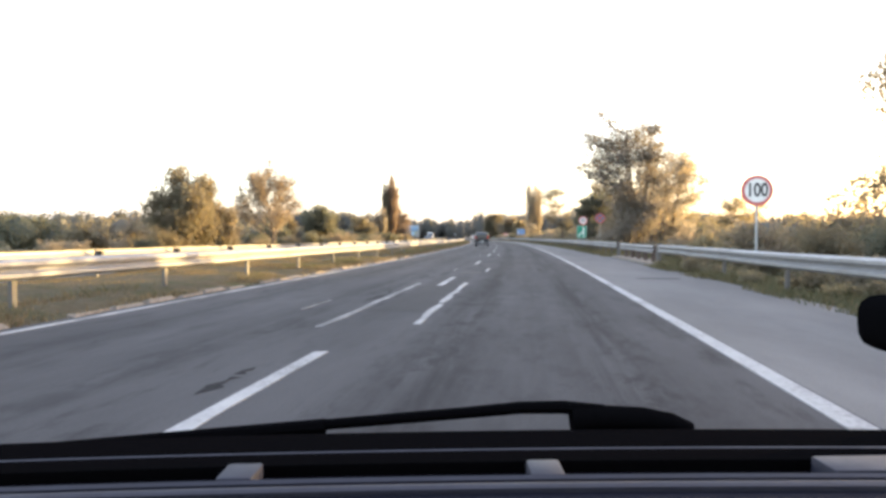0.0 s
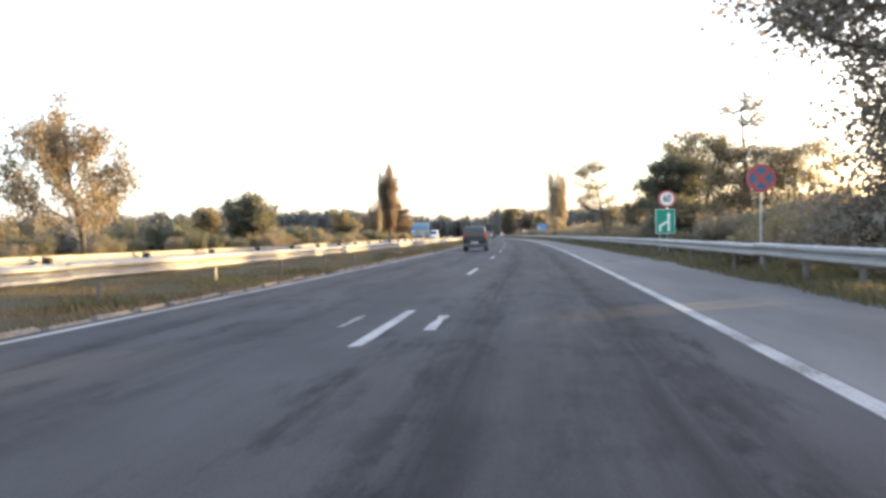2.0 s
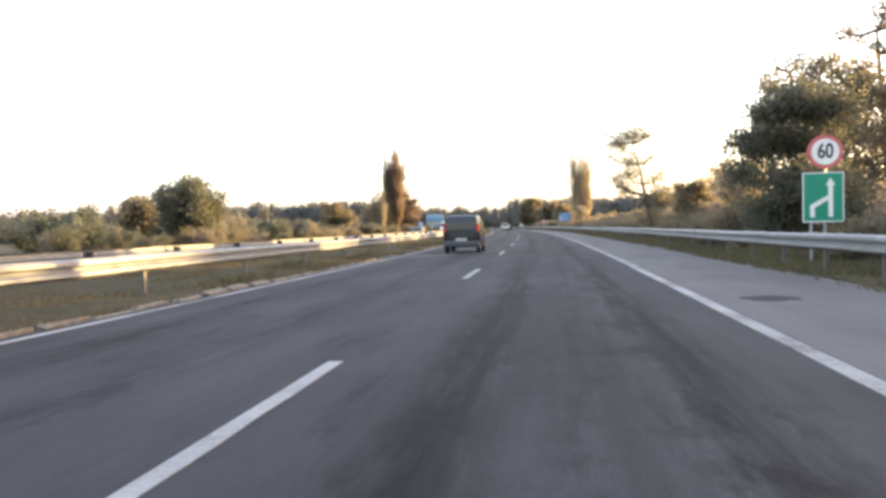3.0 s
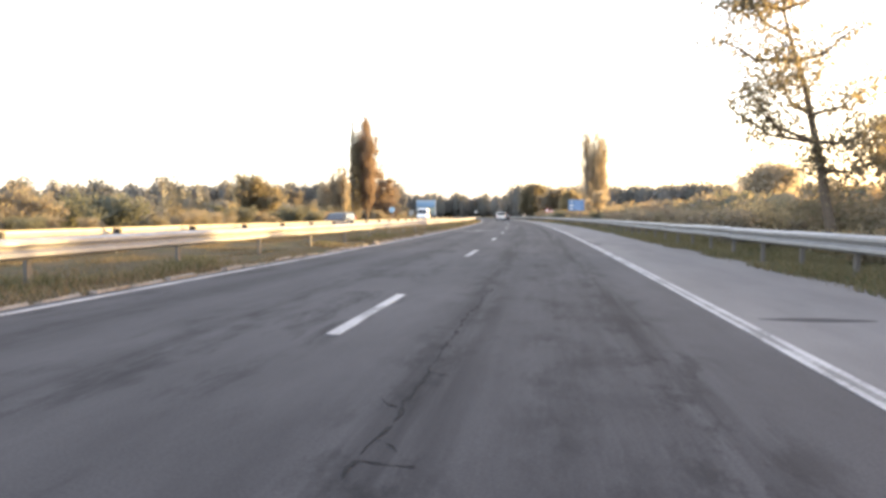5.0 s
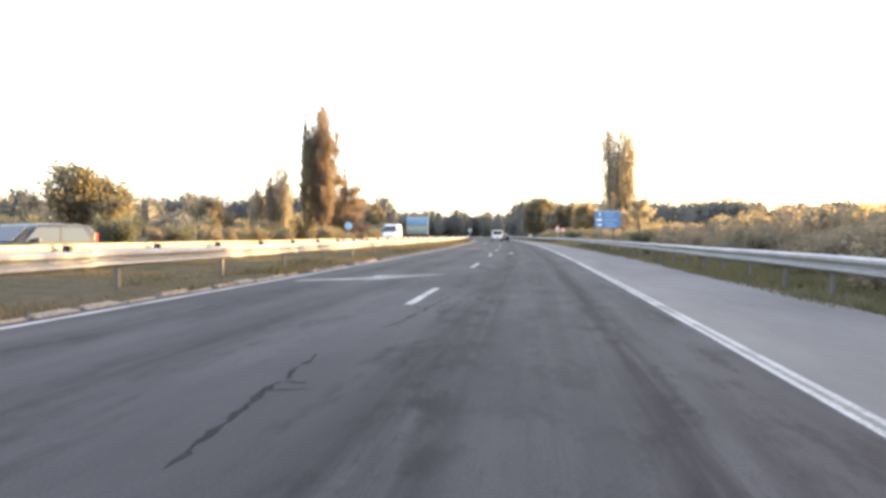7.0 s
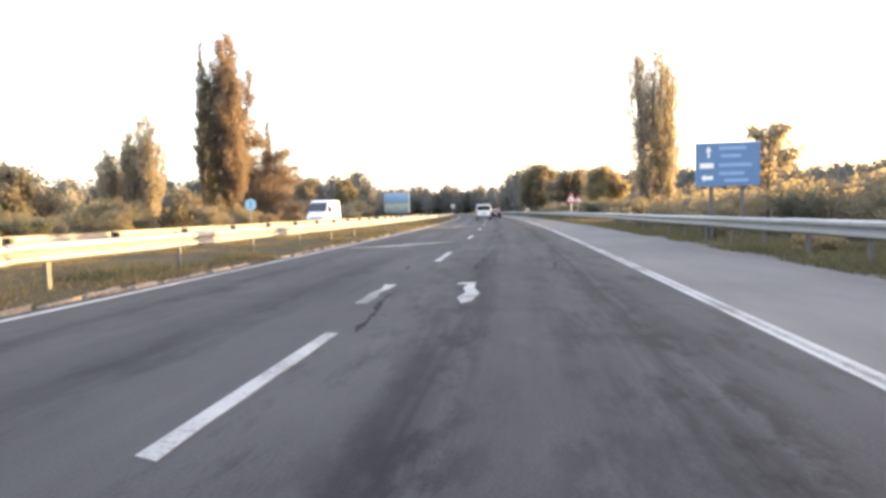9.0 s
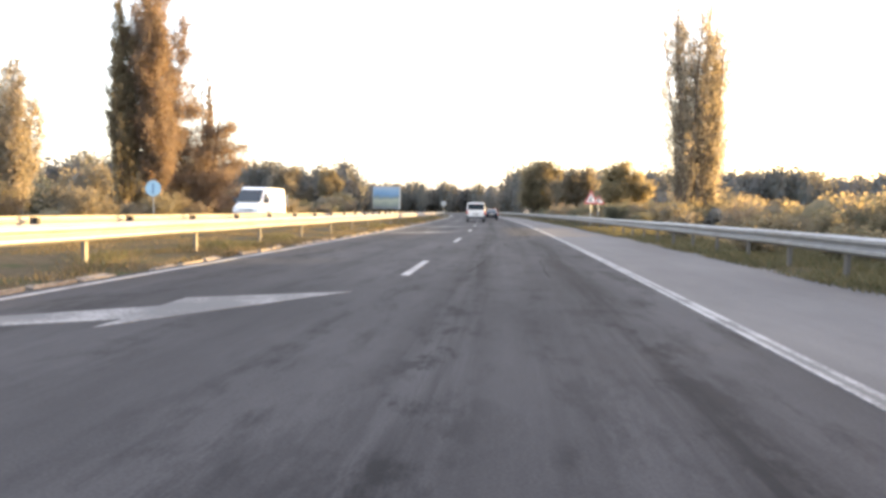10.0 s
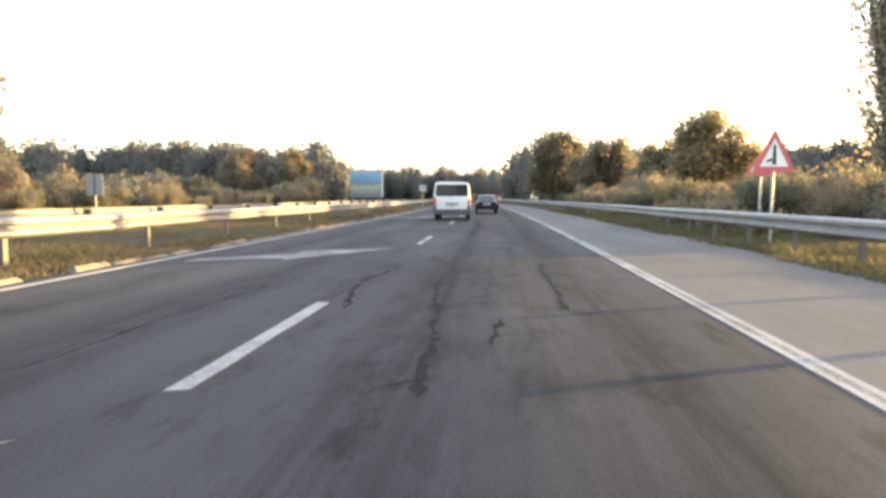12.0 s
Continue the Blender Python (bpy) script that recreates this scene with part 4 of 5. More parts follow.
# lower where the sun comes through to the median
for y0, y1, lo, hi in ((3, 21, 2.1, 2.5), (21, 43, 1.9, 2.4), (50, 108, 2.5, 3.2), (108, 114, 1.9, 2.3), (114, 120, 2.5, 3.0), (120, 125, 1.9, 2.4), (125, 156, 2.3, 2.9), (156, 184, 2.0, 2.5), (197, 200, 2.0, 2.5), (200, 255, 2.6, 3.3)):
    thicket(8.4 if y0 < 128 else 9.0, 12.0 if y0 < 128 else 13.5, y0, y1, round((y1 - y0) * 0.82), (lo, hi), R_MIX, "roadside thicket")
thicket(-30.0, -23.5, 42.0, 130.0, 40, (1.8, 3.0), L_MIX, "thicket beyond the opposite carriageway")
thicket(-31.0, -23.5, 130.0, 270.0, 50, (2.2, 3.6), L_MIX, "thicket beyond the opposite carriageway")


for i in range(16):  # a low rusty bank in front of the first trees
    kinds[3]["group"] = "thicket beyond the opposite carriageway"
    scatter_plant(kinds[3], rng.uniform(-37.0, -27.0), 28.0 + 1.4 * i, rng.uniform(1.2, 1.7) / 3.2, 0.9)


def crown_blocker(x, y, top, rad, r):
    """A lumpy closed shell added inside a crown to block sky and sun."""
    rings, sides = 5, 8
    g = np.empty((rings + 1, sides, 3))
    for i in range(rings + 1):
        f = i / rings
        for k in range(sides):
            t = 2 * math.pi * k / sides
            q = rad * 0.56 * math.sin(math.pi * (0.10 + 0.86 * f)) ** 0.6 * r.uniform(0.8, 1.15)
            g[i, k] = (x + q * math.cos(t), y + q * math.sin(t), top * (0.02 + 0.86 * f))
    out = [(g[i, k], g[i, (k + 1) % sides], g[i + 1, (k + 1) % sides], g[i + 1, k]) for i in range(rings) for k in range(sides)]
    return np.array([tri for q in out for tri in (q[:3], (q[0], q[2], q[3]))])


def far_thicket(name, rows, seed, label):
    """Bushes too far and too dense to tell apart, joined by leaf colour."""
    r = np.random.default_rng(seed)
    heaps = {}
    for u0, u1, y0, y1, count, h0, h1 in rows:
        for _ in range(count):
            h, u, y = r.uniform(h0, h1), r.uniform(u0, u1), r.uniform(y0, y1)
            # L_WOODS brings its painted haze tint into the thickets too
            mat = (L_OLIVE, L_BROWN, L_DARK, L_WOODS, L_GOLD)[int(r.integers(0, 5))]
            n = 2100
            d = r.normal(size=(16, 3))
            d *= (r.random((16, 1)) ** 0.4) / np.linalg.norm(d, axis=1)[:, None]
            stems = d * np.array([0.75, 0.75, 0.36]) * h + np.array([0, 0, h * 0.44])
            e = r.normal(size=(n, 3))
            e *= (r.random((n, 1)) ** 0.45) / np.linalg.norm(e, axis=1)[:, None]
            pts = stems[r.integers(0, 16, n)] + e * h * 0.26
            pts[:, 2] = np.abs(pts[:, 2])
            heaps.setdefault(mat.name, (mat, []))[1].append(leaf_shapes(pts + np.array(at(u, y, -0.2)), h * 0.06 * (0.6 + 0.9 * r.random(len(pts))), r))
            heaps[mat.name][1].append(crown_blocker(*at(u, y)[:2], h * 0.86, h * 0.62, r))
    for mat, q in heaps.values():
        tagged(new(name, quads_mesh(name, np.concatenate(q), mat, 3)), label, "thicket", "", "stuff")


far_thicket("thicket_right", [(12, 14, 0, 22, 9, 2.7, 3.1), (12, 14, 22, 47, 11, 2.0, 2.5), (12, 14, 47, 158, 46, 2.7, 3.1), (12, 14, 158, 184, 12, 2.1, 2.7), (12, 14, 199, 202, 2, 2.1, 2.7), (14, 25, 0, 26, 11, 2.6, 4.0), (14, 25, 26, 52, 11, 2.2, 3.0), (14, 25, 52, 160, 48, 2.5, 3.3), (14, 25, 160, 186, 12, 2.0, 2.6), (14, 25, 205, 206, 1, 2.0, 2.6), (16, 25, 188, 203, 7, 0.6, 1.0), (16, 36, 206, 232, 14, 2.4, 3.2), (16, 36, 232, 310, 44, 3.6, 5.8)], 5, "dense autumn thicket behind the roadside bushes")
far_thicket("thicket_left", [(-80, -44, 10, 52, 14, 1.6, 2.4), (-48, -31, 56, 200, 60, 2.4, 4.2), (-60, -30, 200, 310, 46, 3.0, 5.5)], 6, "dense autumn thicket beyond the opposite carriageway")
for u, y, h in ((14.3, 205.2, 3.2), (15.9, 206.2, 3.8), (17.3, 207.0, 3.4), (18.9, 208.2, 3.0)):  # thick growth round the poplars' feet
    kinds[4]["group"] = "roadside thicket"
    scatter_plant(kinds[4], u, y, h / 3.2)
for i in range(60):
    y = 6 + 3.7 * i + rng.uniform(-1.2, 1.2)
    src = rng.choices(low, [4, 2, 3])[0]
    if 183 < y < 197:
        continue
    src["group"] = "low shrubs behind the guardrail"
    scatter_plant(src, rng.uniform(5.9, 8.4), y, rng.uniform(0.55, 1.1), rng.uniform(0.8, 1.1))


for i in range(16):  # leafy weeds under the rail before the culvert
    src = low[i % 2]
    src["group"] = "low shrubs behind the guardrail"
    scatter_plant(src, rng.uniform(5.05, 5.8), 9.0 + i * 0.95 + rng.uniform(-0.4, 0.4), rng.uniform(0.34, 0.55), 0.9)


def grass(name, u0, u1, y0, y1, count, tall, seed, label, bare=0.0, mat=None):
    r = np.random.default_rng(seed)
    # more blades where the ground is greener
    u, y = r.uniform(u0, u1, count), r.uniform(y0, y1, count)
    tuft = np.sin(u * 3.1 + np.sin(y * 0.7) * 2) + np.sin(y * 1.3 + u) + np.sin(y * 0.31)
    keep = tuft + r.normal(size=count) * 0.8 > bare
    keep &= ~((y > 24.8) & (y < 34.6) & (u > 4) & (u < 6.2))  # bare concrete over the culvert
    u, y = u[keep], y[keep]
    n = len(u)
    x = rx(y) + u + (widen(y) if u0 > 4.0 else 0.0)
    h = tall * (0.35 + 0.5 * np.clip(tuft[keep] * 0.35 + 0.4, 0, 1) + 0.6 * r.random(n) ** 3)
    a = r.random(n) * 2 * math.pi
    w = 0.010 + 0.018 * r.random(n)
    lean = h * (0.5 + 0.9 * r.random(n))
    b = r.random(n) * 2 * math.pi
    z = np.full(n, -0.06)
    base1 = np.stack([x - w * np.cos(a), y - w * np.sin(a), z], 1)
    base2 = np.stack([x + w * np.cos(a), y + w * np.sin(a), z], 1)
    tip = np.stack([x + lean * np.cos(b), y + lean * np.sin(b), z + h + 0.06], 1)
    tagged(new(name, quads_mesh(name, np.stack([base1, base2, tip], 1), mat or L_GRASS, 3)), label, "grass", "", "stuff")


grass("median_grass", -12.6, -6.34, -8, 235, 480000, 0.12, 1, "short dry brown grass on the median", -0.9, L_DRY)
grass("median_weeds", -8.3, -6.7, -8, 235, 120000, 0.21, 7, "taller green weed tufts along the median rail", 1.5)
grass("verge_grass", 4.69, 7.6, -8, 235, 300000, 0.19, 2, "green and dry roadside grass behind the hard shoulder", -1.3)
grass("shoulder_edge_weeds", 4.36, 4.80, -8, 235, 60000, 0.10, 4, "low weeds creeping over the edge of the shoulder", 0.3)
grass("far_verge_grass", -24.0, -20.8, 0, 260, 50000, 0.30, 3, "dry grass beyond the opposite carriageway")


def far_woods():
    r = np.random.default_rng(77)
    parts = []
    crowns = []
    for i in range(1050):
        y = r.uniform(310, 540) if i % 4 else r.uniform(312, 350)
        u = r.uniform(-330, 330) if i % 4 else r.uniform(-150, 150)
        if -34 < u < 12 and y < 448:
            continue
        if u > 9 and y < 330 and u < 30:
            continue
        if abs(u) > 90:
            y = r.uniform(240, 470)
        if u > 60 and 165 < y - 0.53 * (u - 10) < 262:  # the open side, where the low sun comes in
            continue
        top = (12.6 if u < 15 else 12.6) + 2.5 * noise.noise((u * 0.02, y * 0.02, 0)) + r.normal() * 0.9 + (y - 300) * 0.012
        crowns.append((rx(y) + u, y, top, r.uniform(3.0, 5.0)))
    for i in range(34):  # the woods where the road bends out of sight
        y = r.uniform(452, 480)
        crowns.append((rx(y) - 46 + 68 * i / 33, y, r.uniform(10.5, 13.0), r.uniform(3.2, 4.6)))
    for x, y, top, rad in crowns:
        n = 430
        d = r.normal(size=(n, 3))
        d /= np.linalg.norm(d, axis=1)[:, None]
        c = np.array([x, y, top * 0.5]) + d * np.array([rad, rad, top * 0.5]) * r.uniform(0.7, 1.05, (n, 1))
        parts.append(np.concatenate([leaf_shapes(c, 0.74 * (0.6 + 0.9 * r.random(n)), r), crown_blocker(x, y, top, rad, r)]))
    # half the crowns each; both leaf colours have haze painted in
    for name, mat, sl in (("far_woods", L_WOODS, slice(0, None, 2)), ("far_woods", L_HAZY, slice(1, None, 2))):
        tagged(new(name, quads_mesh(name, np.concatenate(parts[sl]), mat, 3)), "autumn woods closing the distance, haze painted into their leaves", "woods", "", "stuff")


far_woods()


# ---- signs ----
def text_mesh(body, height, mat):
    cu = bpy.data.curves.new("digits", "FONT")
    cu.body, cu.align_x, cu.align_y, cu.size, cu.extrude = body, "CENTER", "CENTER", height / 0.70, 0.002
    cu.offset = height * 0.035
    ob = bpy.data.objects.new("digits", cu)
    scene.collection.objects.link(ob)
    bpy.context.view_layer.update()
    me = bpy.data.meshes.new_from_object(ob.evaluated_get(bpy.context.evaluated_depsgraph_get()))
    bpy.data.objects.remove(ob)
    me.materials.clear()
    me.materials.append(mat)
    return me


def sign_post(sign, top, x=0.0, y=0.05):
    part("post", post_bm(x, y, -0.3, top, 0.032), M_SIGNBACK, sign, smooth=True)


def speed_sign(u, y, z, digits, label, r=0.40, below=None):
    s = thing("speed_limit_sign", stand(u, y), label, "road sign")
    sign_post(s, z + r * 0.8)
    part("rim", plate_bm(disc(0, z, r), 0.0, 0.02), M_RED, s, "red rim")
    part("face", plate_bm(disc(0, z, r * 0.77), -0.004, 0.02), M_WHITE, s, "white face")
    hang("digits", text_mesh(digits, r * 0.84, M_INK), s, pose(0, -0.007, z, 90) @ Matrix.Diagonal((0.74, 1, 1, 1)), "black digits")
    return s


speed_sign(6.03, 17.44, 2.29, "100", "round white speed limit sign with red rim on a post", 0.41)
speed_sign(6.35, 62.37, 2.63, "60", "round speed limit sign above a green lane sign", 0.40)

green = thing("lane_merge_sign", stand(6.21, 62.16), "green sign with white merging lane arrows", "road sign")
sign_post(green, 2.0, -0.25, 0.06)
part("plate", plate_bm([(-0.45, 0.96), (0.45, 0.96), (0.45, 2.13), (-0.45, 2.13)], 0.0, 0.02), M_GREEN, green)
for q in ([(-0.45, 0.96), (0.45, 0.96), (0.45, 0.985), (-0.45, 0.985)], [(-0.45, 2.105), (0.45, 2.105), (0.45, 2.13), (-0.45, 2.13)],
          [(-0.45, 0.985), (-0.425, 0.985), (-0.425, 2.105), (-0.45, 2.105)], [(0.425, 0.985), (0.45, 0.985), (0.45, 2.105), (0.425, 2.105)]):
    part("border", plate_bm(q, -0.003, 0.01), M_WHITE, green, "thin white border")
part("arrow", plate_bm([(0.11, 1.08), (0.21, 1.08), (0.21, 1.82), (0.26, 1.82), (0.16, 2.0), (0.06, 1.82), (0.11, 1.82)], -0.004, 0.01), M_WHITE, green, "white straight arrow")
part("joining_lane", plate_bm([(-0.29, 1.08), (-0.19, 1.08), (-0.19, 1.30), (0.105, 1.48), (0.105, 1.59), (-0.29, 1.36)], -0.004, 0.01), M_WHITE, green, "white joining stroke")

nostop = thing("no_stopping_sign", stand(6.02, 49.0), "round blue no-stopping sign with red rim and cross", "road sign")
sign_post(nostop, 2.8)
part("rim", plate_bm(disc(0, 2.47, 0.38), 0.0, 0.02), M_RED, nostop, "red rim")
part("face", plate_bm(disc(0, 2.47, 0.30), -0.003, 0.02), M_BLUE, nostop, "blue face")
for sgn in (1, -1):
    w = 0.035
    part("cross_bar", plate_bm([(sgn * (-0.21 - w), 2.26 + w), (sgn * (-0.21 + w), 2.26 - w), (sgn * (0.21 + w), 2.68 - w), (sgn * (0.21 - w), 2.68 + w)], -0.006 - 0.003 * (sgn > 0), 0.01), M_RED, nostop, "red cross bar")


def direction_sign():
    s = thing("direction_sign", stand(6.40, 157.0, -0.12), "large blue motorway direction sign on two posts", "road sign")
    for x in (-0.47, 0.45):
        part("post", box_bm(x, 0.08, 1.4, 0.11, 0.09, 3.2, 0.01), M_POST, s)
    part("plate", plate_bm([(-0.97, 1.78), (0.97, 1.78), (0.97, 3.14), (-0.97, 3.14)], 0.0, 0.03), M_BLUE, s)
    part("border", plate_bm([(-0.97, 3.115), (0.97, 3.115), (0.97, 3.14), (-0.97, 3.14)], -0.003, 0.01), M_WHITE, s, "thin pale border")
    # ahead arrow, a white plate and rows of lettering as bars
    part("arrow", plate_bm([(-0.60, 2.66), (-0.54, 2.66), (-0.54, 2.86), (-0.48, 2.86), (-0.57, 3.02), (-0.66, 2.86), (-0.60, 2.86)], -0.004, 0.01), M_WHITE, s, "white ahead arrow")
    part("number_panel", plate_bm([(-0.84, 2.34), (-0.42, 2.34), (-0.42, 2.50), (-0.84, 2.50)], -0.004, 0.01), M_WHITE, s, "white panel")
    part("arrow", plate_bm([(-0.80, 2.04), (-0.68, 2.16), (-0.68, 2.10), (-0.44, 2.10), (-0.44, 1.98), (-0.68, 1.98), (-0.68, 1.92)], -0.004, 0.01), M_WHITE, s, "white side arrow")
    for x0, x1, z in ((-0.26, 0.55, 2.90), (-0.20, 0.40, 2.66), (-0.26, 0.72, 2.38), (-0.26, 0.50, 2.12), (-0.10, 0.62, 1.90)):
        part("lettering", plate_bm([(x0, z), (x1, z), (x1, z + 0.10), (x0, z + 0.10)], -0.004, 0.008), M_WORDS, s, "pale line of lettering")


M_WORDS = surface("faint_lettering", (0.22, 0.33, 0.55), 0.5, 0.3, 12, 0, 0, dirty=0)
direction_sign()


def warning_sign(u, y, z, label, half=0.46, high=0.90):
    s = thing("warning_sign", stand(u, y), label, "road sign")
    sign_post(s, z + 0.4)
    part("rim", plate_bm([(-half, z), (half, z), (half * 0.06, z + high), (-half * 0.06, z + high)], 0.0, 0.02), M_RED, s, "red rim")
    part("face", plate_bm([(-half * 0.66, z + 0.11), (half * 0.66, z + 0.11), (0, z + high * 0.80)], -0.004, 0.02), M_WHITE, s, "white face")
    part("stroke", plate_bm([(-0.045, z + 0.15), (0.045, z + 0.15), (0.03, z + 0.56), (0, z + 0.62), (-0.03, z + 0.56)], -0.008, 0.01), M_INK, s, "black upright stroke")
    part("side_road", plate_bm([(-0.16, z + 0.19), (-0.05, z + 0.24), (-0.05, z + 0.30), (-0.16, z + 0.25)], -0.008, 0.01), M_INK, s, "black side stroke")


warning_sign(5.92, 195.6, 1.66, "triangular side-road warning sign with red rim on a post")
warning_sign(7.0, 199.0, 1.68, "second triangular warning sign standing behind the first", 0.46, 0.62)

rb = thing("round_blue_sign", stand(-21.97, 188.2, 0.06), "round pale blue sign beyond the opposite carriageway", "road sign")
sign_post(rb, 2.5)
part("plate", plate_bm(disc(0, 2.07, 0.50), 0.0, 0.02), surface("pale_blue_sign", (0.30, 0.50, 0.66), 0.4, 0.05, 2, 0, 0), rb)
part("stroke", plate_bm([(-0.05, 1.75), (0.05, 1.75), (0.05, 2.38), (-0.05, 2.38)], -0.004, 0.01), M_BLUE, rb, "dark blue stroke")
pn = thing("sign_back", stand(-21.15, 211.4), "grey back of a rectangular road sign", "road sign")
sign_post(pn, 2.2)
part("plate", plate_bm([(-0.46, 1.15), (0.46, 1.15), (0.46, 2.29), (-0.46, 2.29)], 0.0, 0.02), M_SIGNBACK, pn)
part("rib", plate_bm([(-0.03, 1.15), (0.03, 1.15), (0.03, 2.29), (-0.03, 2.29)], -0.03, 0.03), M_POST, pn)
sm = thing("sign_back", stand(-7.02, 251.4), "grey back of a small sign on the median", "road sign")
sign_post(sm, 1.9)
part("plate", plate_bm([(-0.40, 1.75), (0.40, 1.75), (0.40, 2.45), (-0.40, 2.45)], 0.0, 0.02), M_SIGNBACK, sm)


def billboard():
    b = thing("billboard", stand(-23.0, 319.5, 0, -6), "large roadside billboard with a washed-out landscape print", "billboard")
    for x in (-3.0, 0.0, 3.0):
        part("leg", box_bm(x, 0.25, 1.0, 0.28, 0.28, 2.6, 0.02), M_POST, b)
    part("frame", box_bm(0, 0.15, 4.1, 7.3, 0.28, 6.0, 0.03), M_SIGNBACK, b, "grey steel frame")
    m, nd, lk, bs = nodes_of("billboard_print")
    sep = nd.new("ShaderNodeSeparateXYZ")
    tc = nd.new("ShaderNodeTexCoord")
    lk.new(tc.outputs["Object"], sep.inputs[0])
    wave = maths(nd, lk, "ADD", sep.outputs["Z"], maths(nd, lk, "MULTIPLY", noise_of(nd, lk, tc.outputs["Object"], 0.5), 2.5))
    lk.new(ramp(nd, lk, maths(nd, lk, "DIVIDE", wave, 9.0), [(0.25, (0.12, 0.14, 0.17)), (0.40, (0.24, 0.28, 0.24)), (0.52, (0.36, 0.38, 0.30)), (0.60, (0.16, 0.22, 0.24)), (0.70, (0.14, 0.28, 0.46)), (0.84, (0.24, 0.36, 0.50)), (0.92, (0.34, 0.40, 0.46))]), bs.inputs["Base Color"])
    bs.inputs["Roughness"].default_value = 0.6
    part("print", plate_bm([(-3.5, 1.25), (3.5, 1.25), (3.5, 6.95), (-3.5, 6.95)], -0.02, 0.02), m, b, "printed blue and green landscape")
    part("edge_panel", box_bm(3.72, 0.05, 4.1, 0.16, 0.30, 6.0, 0.02), M_WHITE, b, "pale lit edge panel")


billboard()


# ---- vehicles: y runs forward from the rear bumper, z up from the road ----
def loft(stations):
    """stations: y, z_bottom, z_waist, z_top, half-widths at bottom, waist and roof."""
    verts, faces = [], []
    for y, zb, zw, zt, wb, ww, wt in stations:
        e = min(0.09, (zt - zw) * 0.3)
        right = [(wb * 0.6, zb), (wb, zb + 0.02), (ww * 0.995, zb + 0.14), (ww, (zb + zw) / 2), (ww * 0.99, zw), (wt + (ww - wt) * 0.12 , zt - e), (wt * 0.95, zt - e * 0.25), (wt * 0.6, zt)]
        ring = right + [(-a, b) for a, b in reversed(right)]
        verts += [(a, y, b) for a, b in ring]
    n = 16
    for i in range(len(stations) - 1):
        for k in range(n):
            k2 = (k + 1) % n
            faces.append((i * n + k, i * n + k2, (i + 1) * n + k2, (i + 1) * n + k))
    faces.append(tuple(range(n)))
    faces.append(tuple(range((len(stations) - 1) * n, len(stations) * n))[::-1])
    bm = bmesh.new()
    vs = [bm.verts.new(v) for v in verts]
    for f in faces:
        bm.faces.new([vs[i] for i in f])
    bmesh.ops.recalc_face_normals(bm, faces=bm.faces)
    return bm


def wheel_meshes(r, w):
    prof = [(r * 0.62, -w / 2), (r * 0.92, -w / 2), (r * 0.99, -w * 0.36), (r, -w * 0.2), (r, w * 0.2), (r * 0.99, w * 0.36), (r * 0.92, w / 2), (r * 0.62, w / 2)]
    n = 28
    verts = [(x, a * math.cos(2 * math.pi * k / n), a * math.sin(2 * math.pi * k / n)) for k in range(n) for a, x in prof]
    m = len(prof)
    faces = [(k * m + j, k * m + j + 1, ((k + 1) % n) * m + j + 1, ((k + 1) % n) * m + j) for k in range(n) for j in range(m - 1)]
    tyre = mesh_of("wheel", verts, faces, M_BLACK, True)
    prof = [(0.0, 0.02), (r * 0.16, 0.03), (r * 0.2, 0.0), (r * 0.45, -0.02), (r * 0.58, 0.01), (r * 0.64, 0.02), (r * 0.64, -0.12)]
    m = len(prof)
    verts = [(w / 2 - 0.03 + x, a * math.cos(2 * math.pi * k / n), a * math.sin(2 * math.pi * k / n)) for k in range(n) for a, x in prof]
    faces = [(k * m + j, k * m + j + 1, ((k + 1) % n) * m + j + 1, ((k + 1) % n) * m + j) for k in range(n) for j in range(m - 1)]
    return tyre, mesh_of("rim", verts, faces, M_RIM, True)


M_RIM = surface("wheel_rim", (0.42, 0.42, 0.42), 0.4, 0.1, 6, 0.7, 0)
M_VANWHITE = surface("white_van_paint", (0.74, 0.75, 0.76), 0.32, 0.03, 1.5, 0, 0, (0.42, 0.39, 0.34), 0.18)
M_BUMPER = surface("grey_plastic_bumper", (0.07, 0.075, 0.085), 0.65, 0.15, 6, 0, 0.08)
M_GLASS = glassy("dark_window_glass", (0.025, 0.035, 0.045))
M_TAIL = lamp_lens("tail_lamp_red", (0.48, 0.04, 0.03), 0.02)
M_AMBER = lamp_lens("indicator_amber", (0.95, 0.40, 0.08), 0.25)
M_TAIL_OFF = glassy("tail_lamp_unlit", (0.42, 0.02, 0.02), 0.2)
M_PLATE = surface("number_plate", (0.62, 0.62, 0.60), 0.5, 0.05, 5, 0, 0)
M_DARKCAR = surface("dark_blue_black_paint", (0.009, 0.011, 0.018), 0.2, 0.1, 2, 0, 0, (0.03, 0.03, 0.034), 0.15, 0.3)
M_REDCAR = surface("red_car_paint", (0.36, 0.03, 0.03), 0.25, 0.05, 2, 0, 0)
M_GREYCAR = surface("dark_grey_paint", (0.022, 0.024, 0.028), 0.3, 0.05, 2, 0, 0, shine=0.3)
M_LAMP = glassy("headlamp_glass", (0.60, 0.62, 0.64), 0.1)


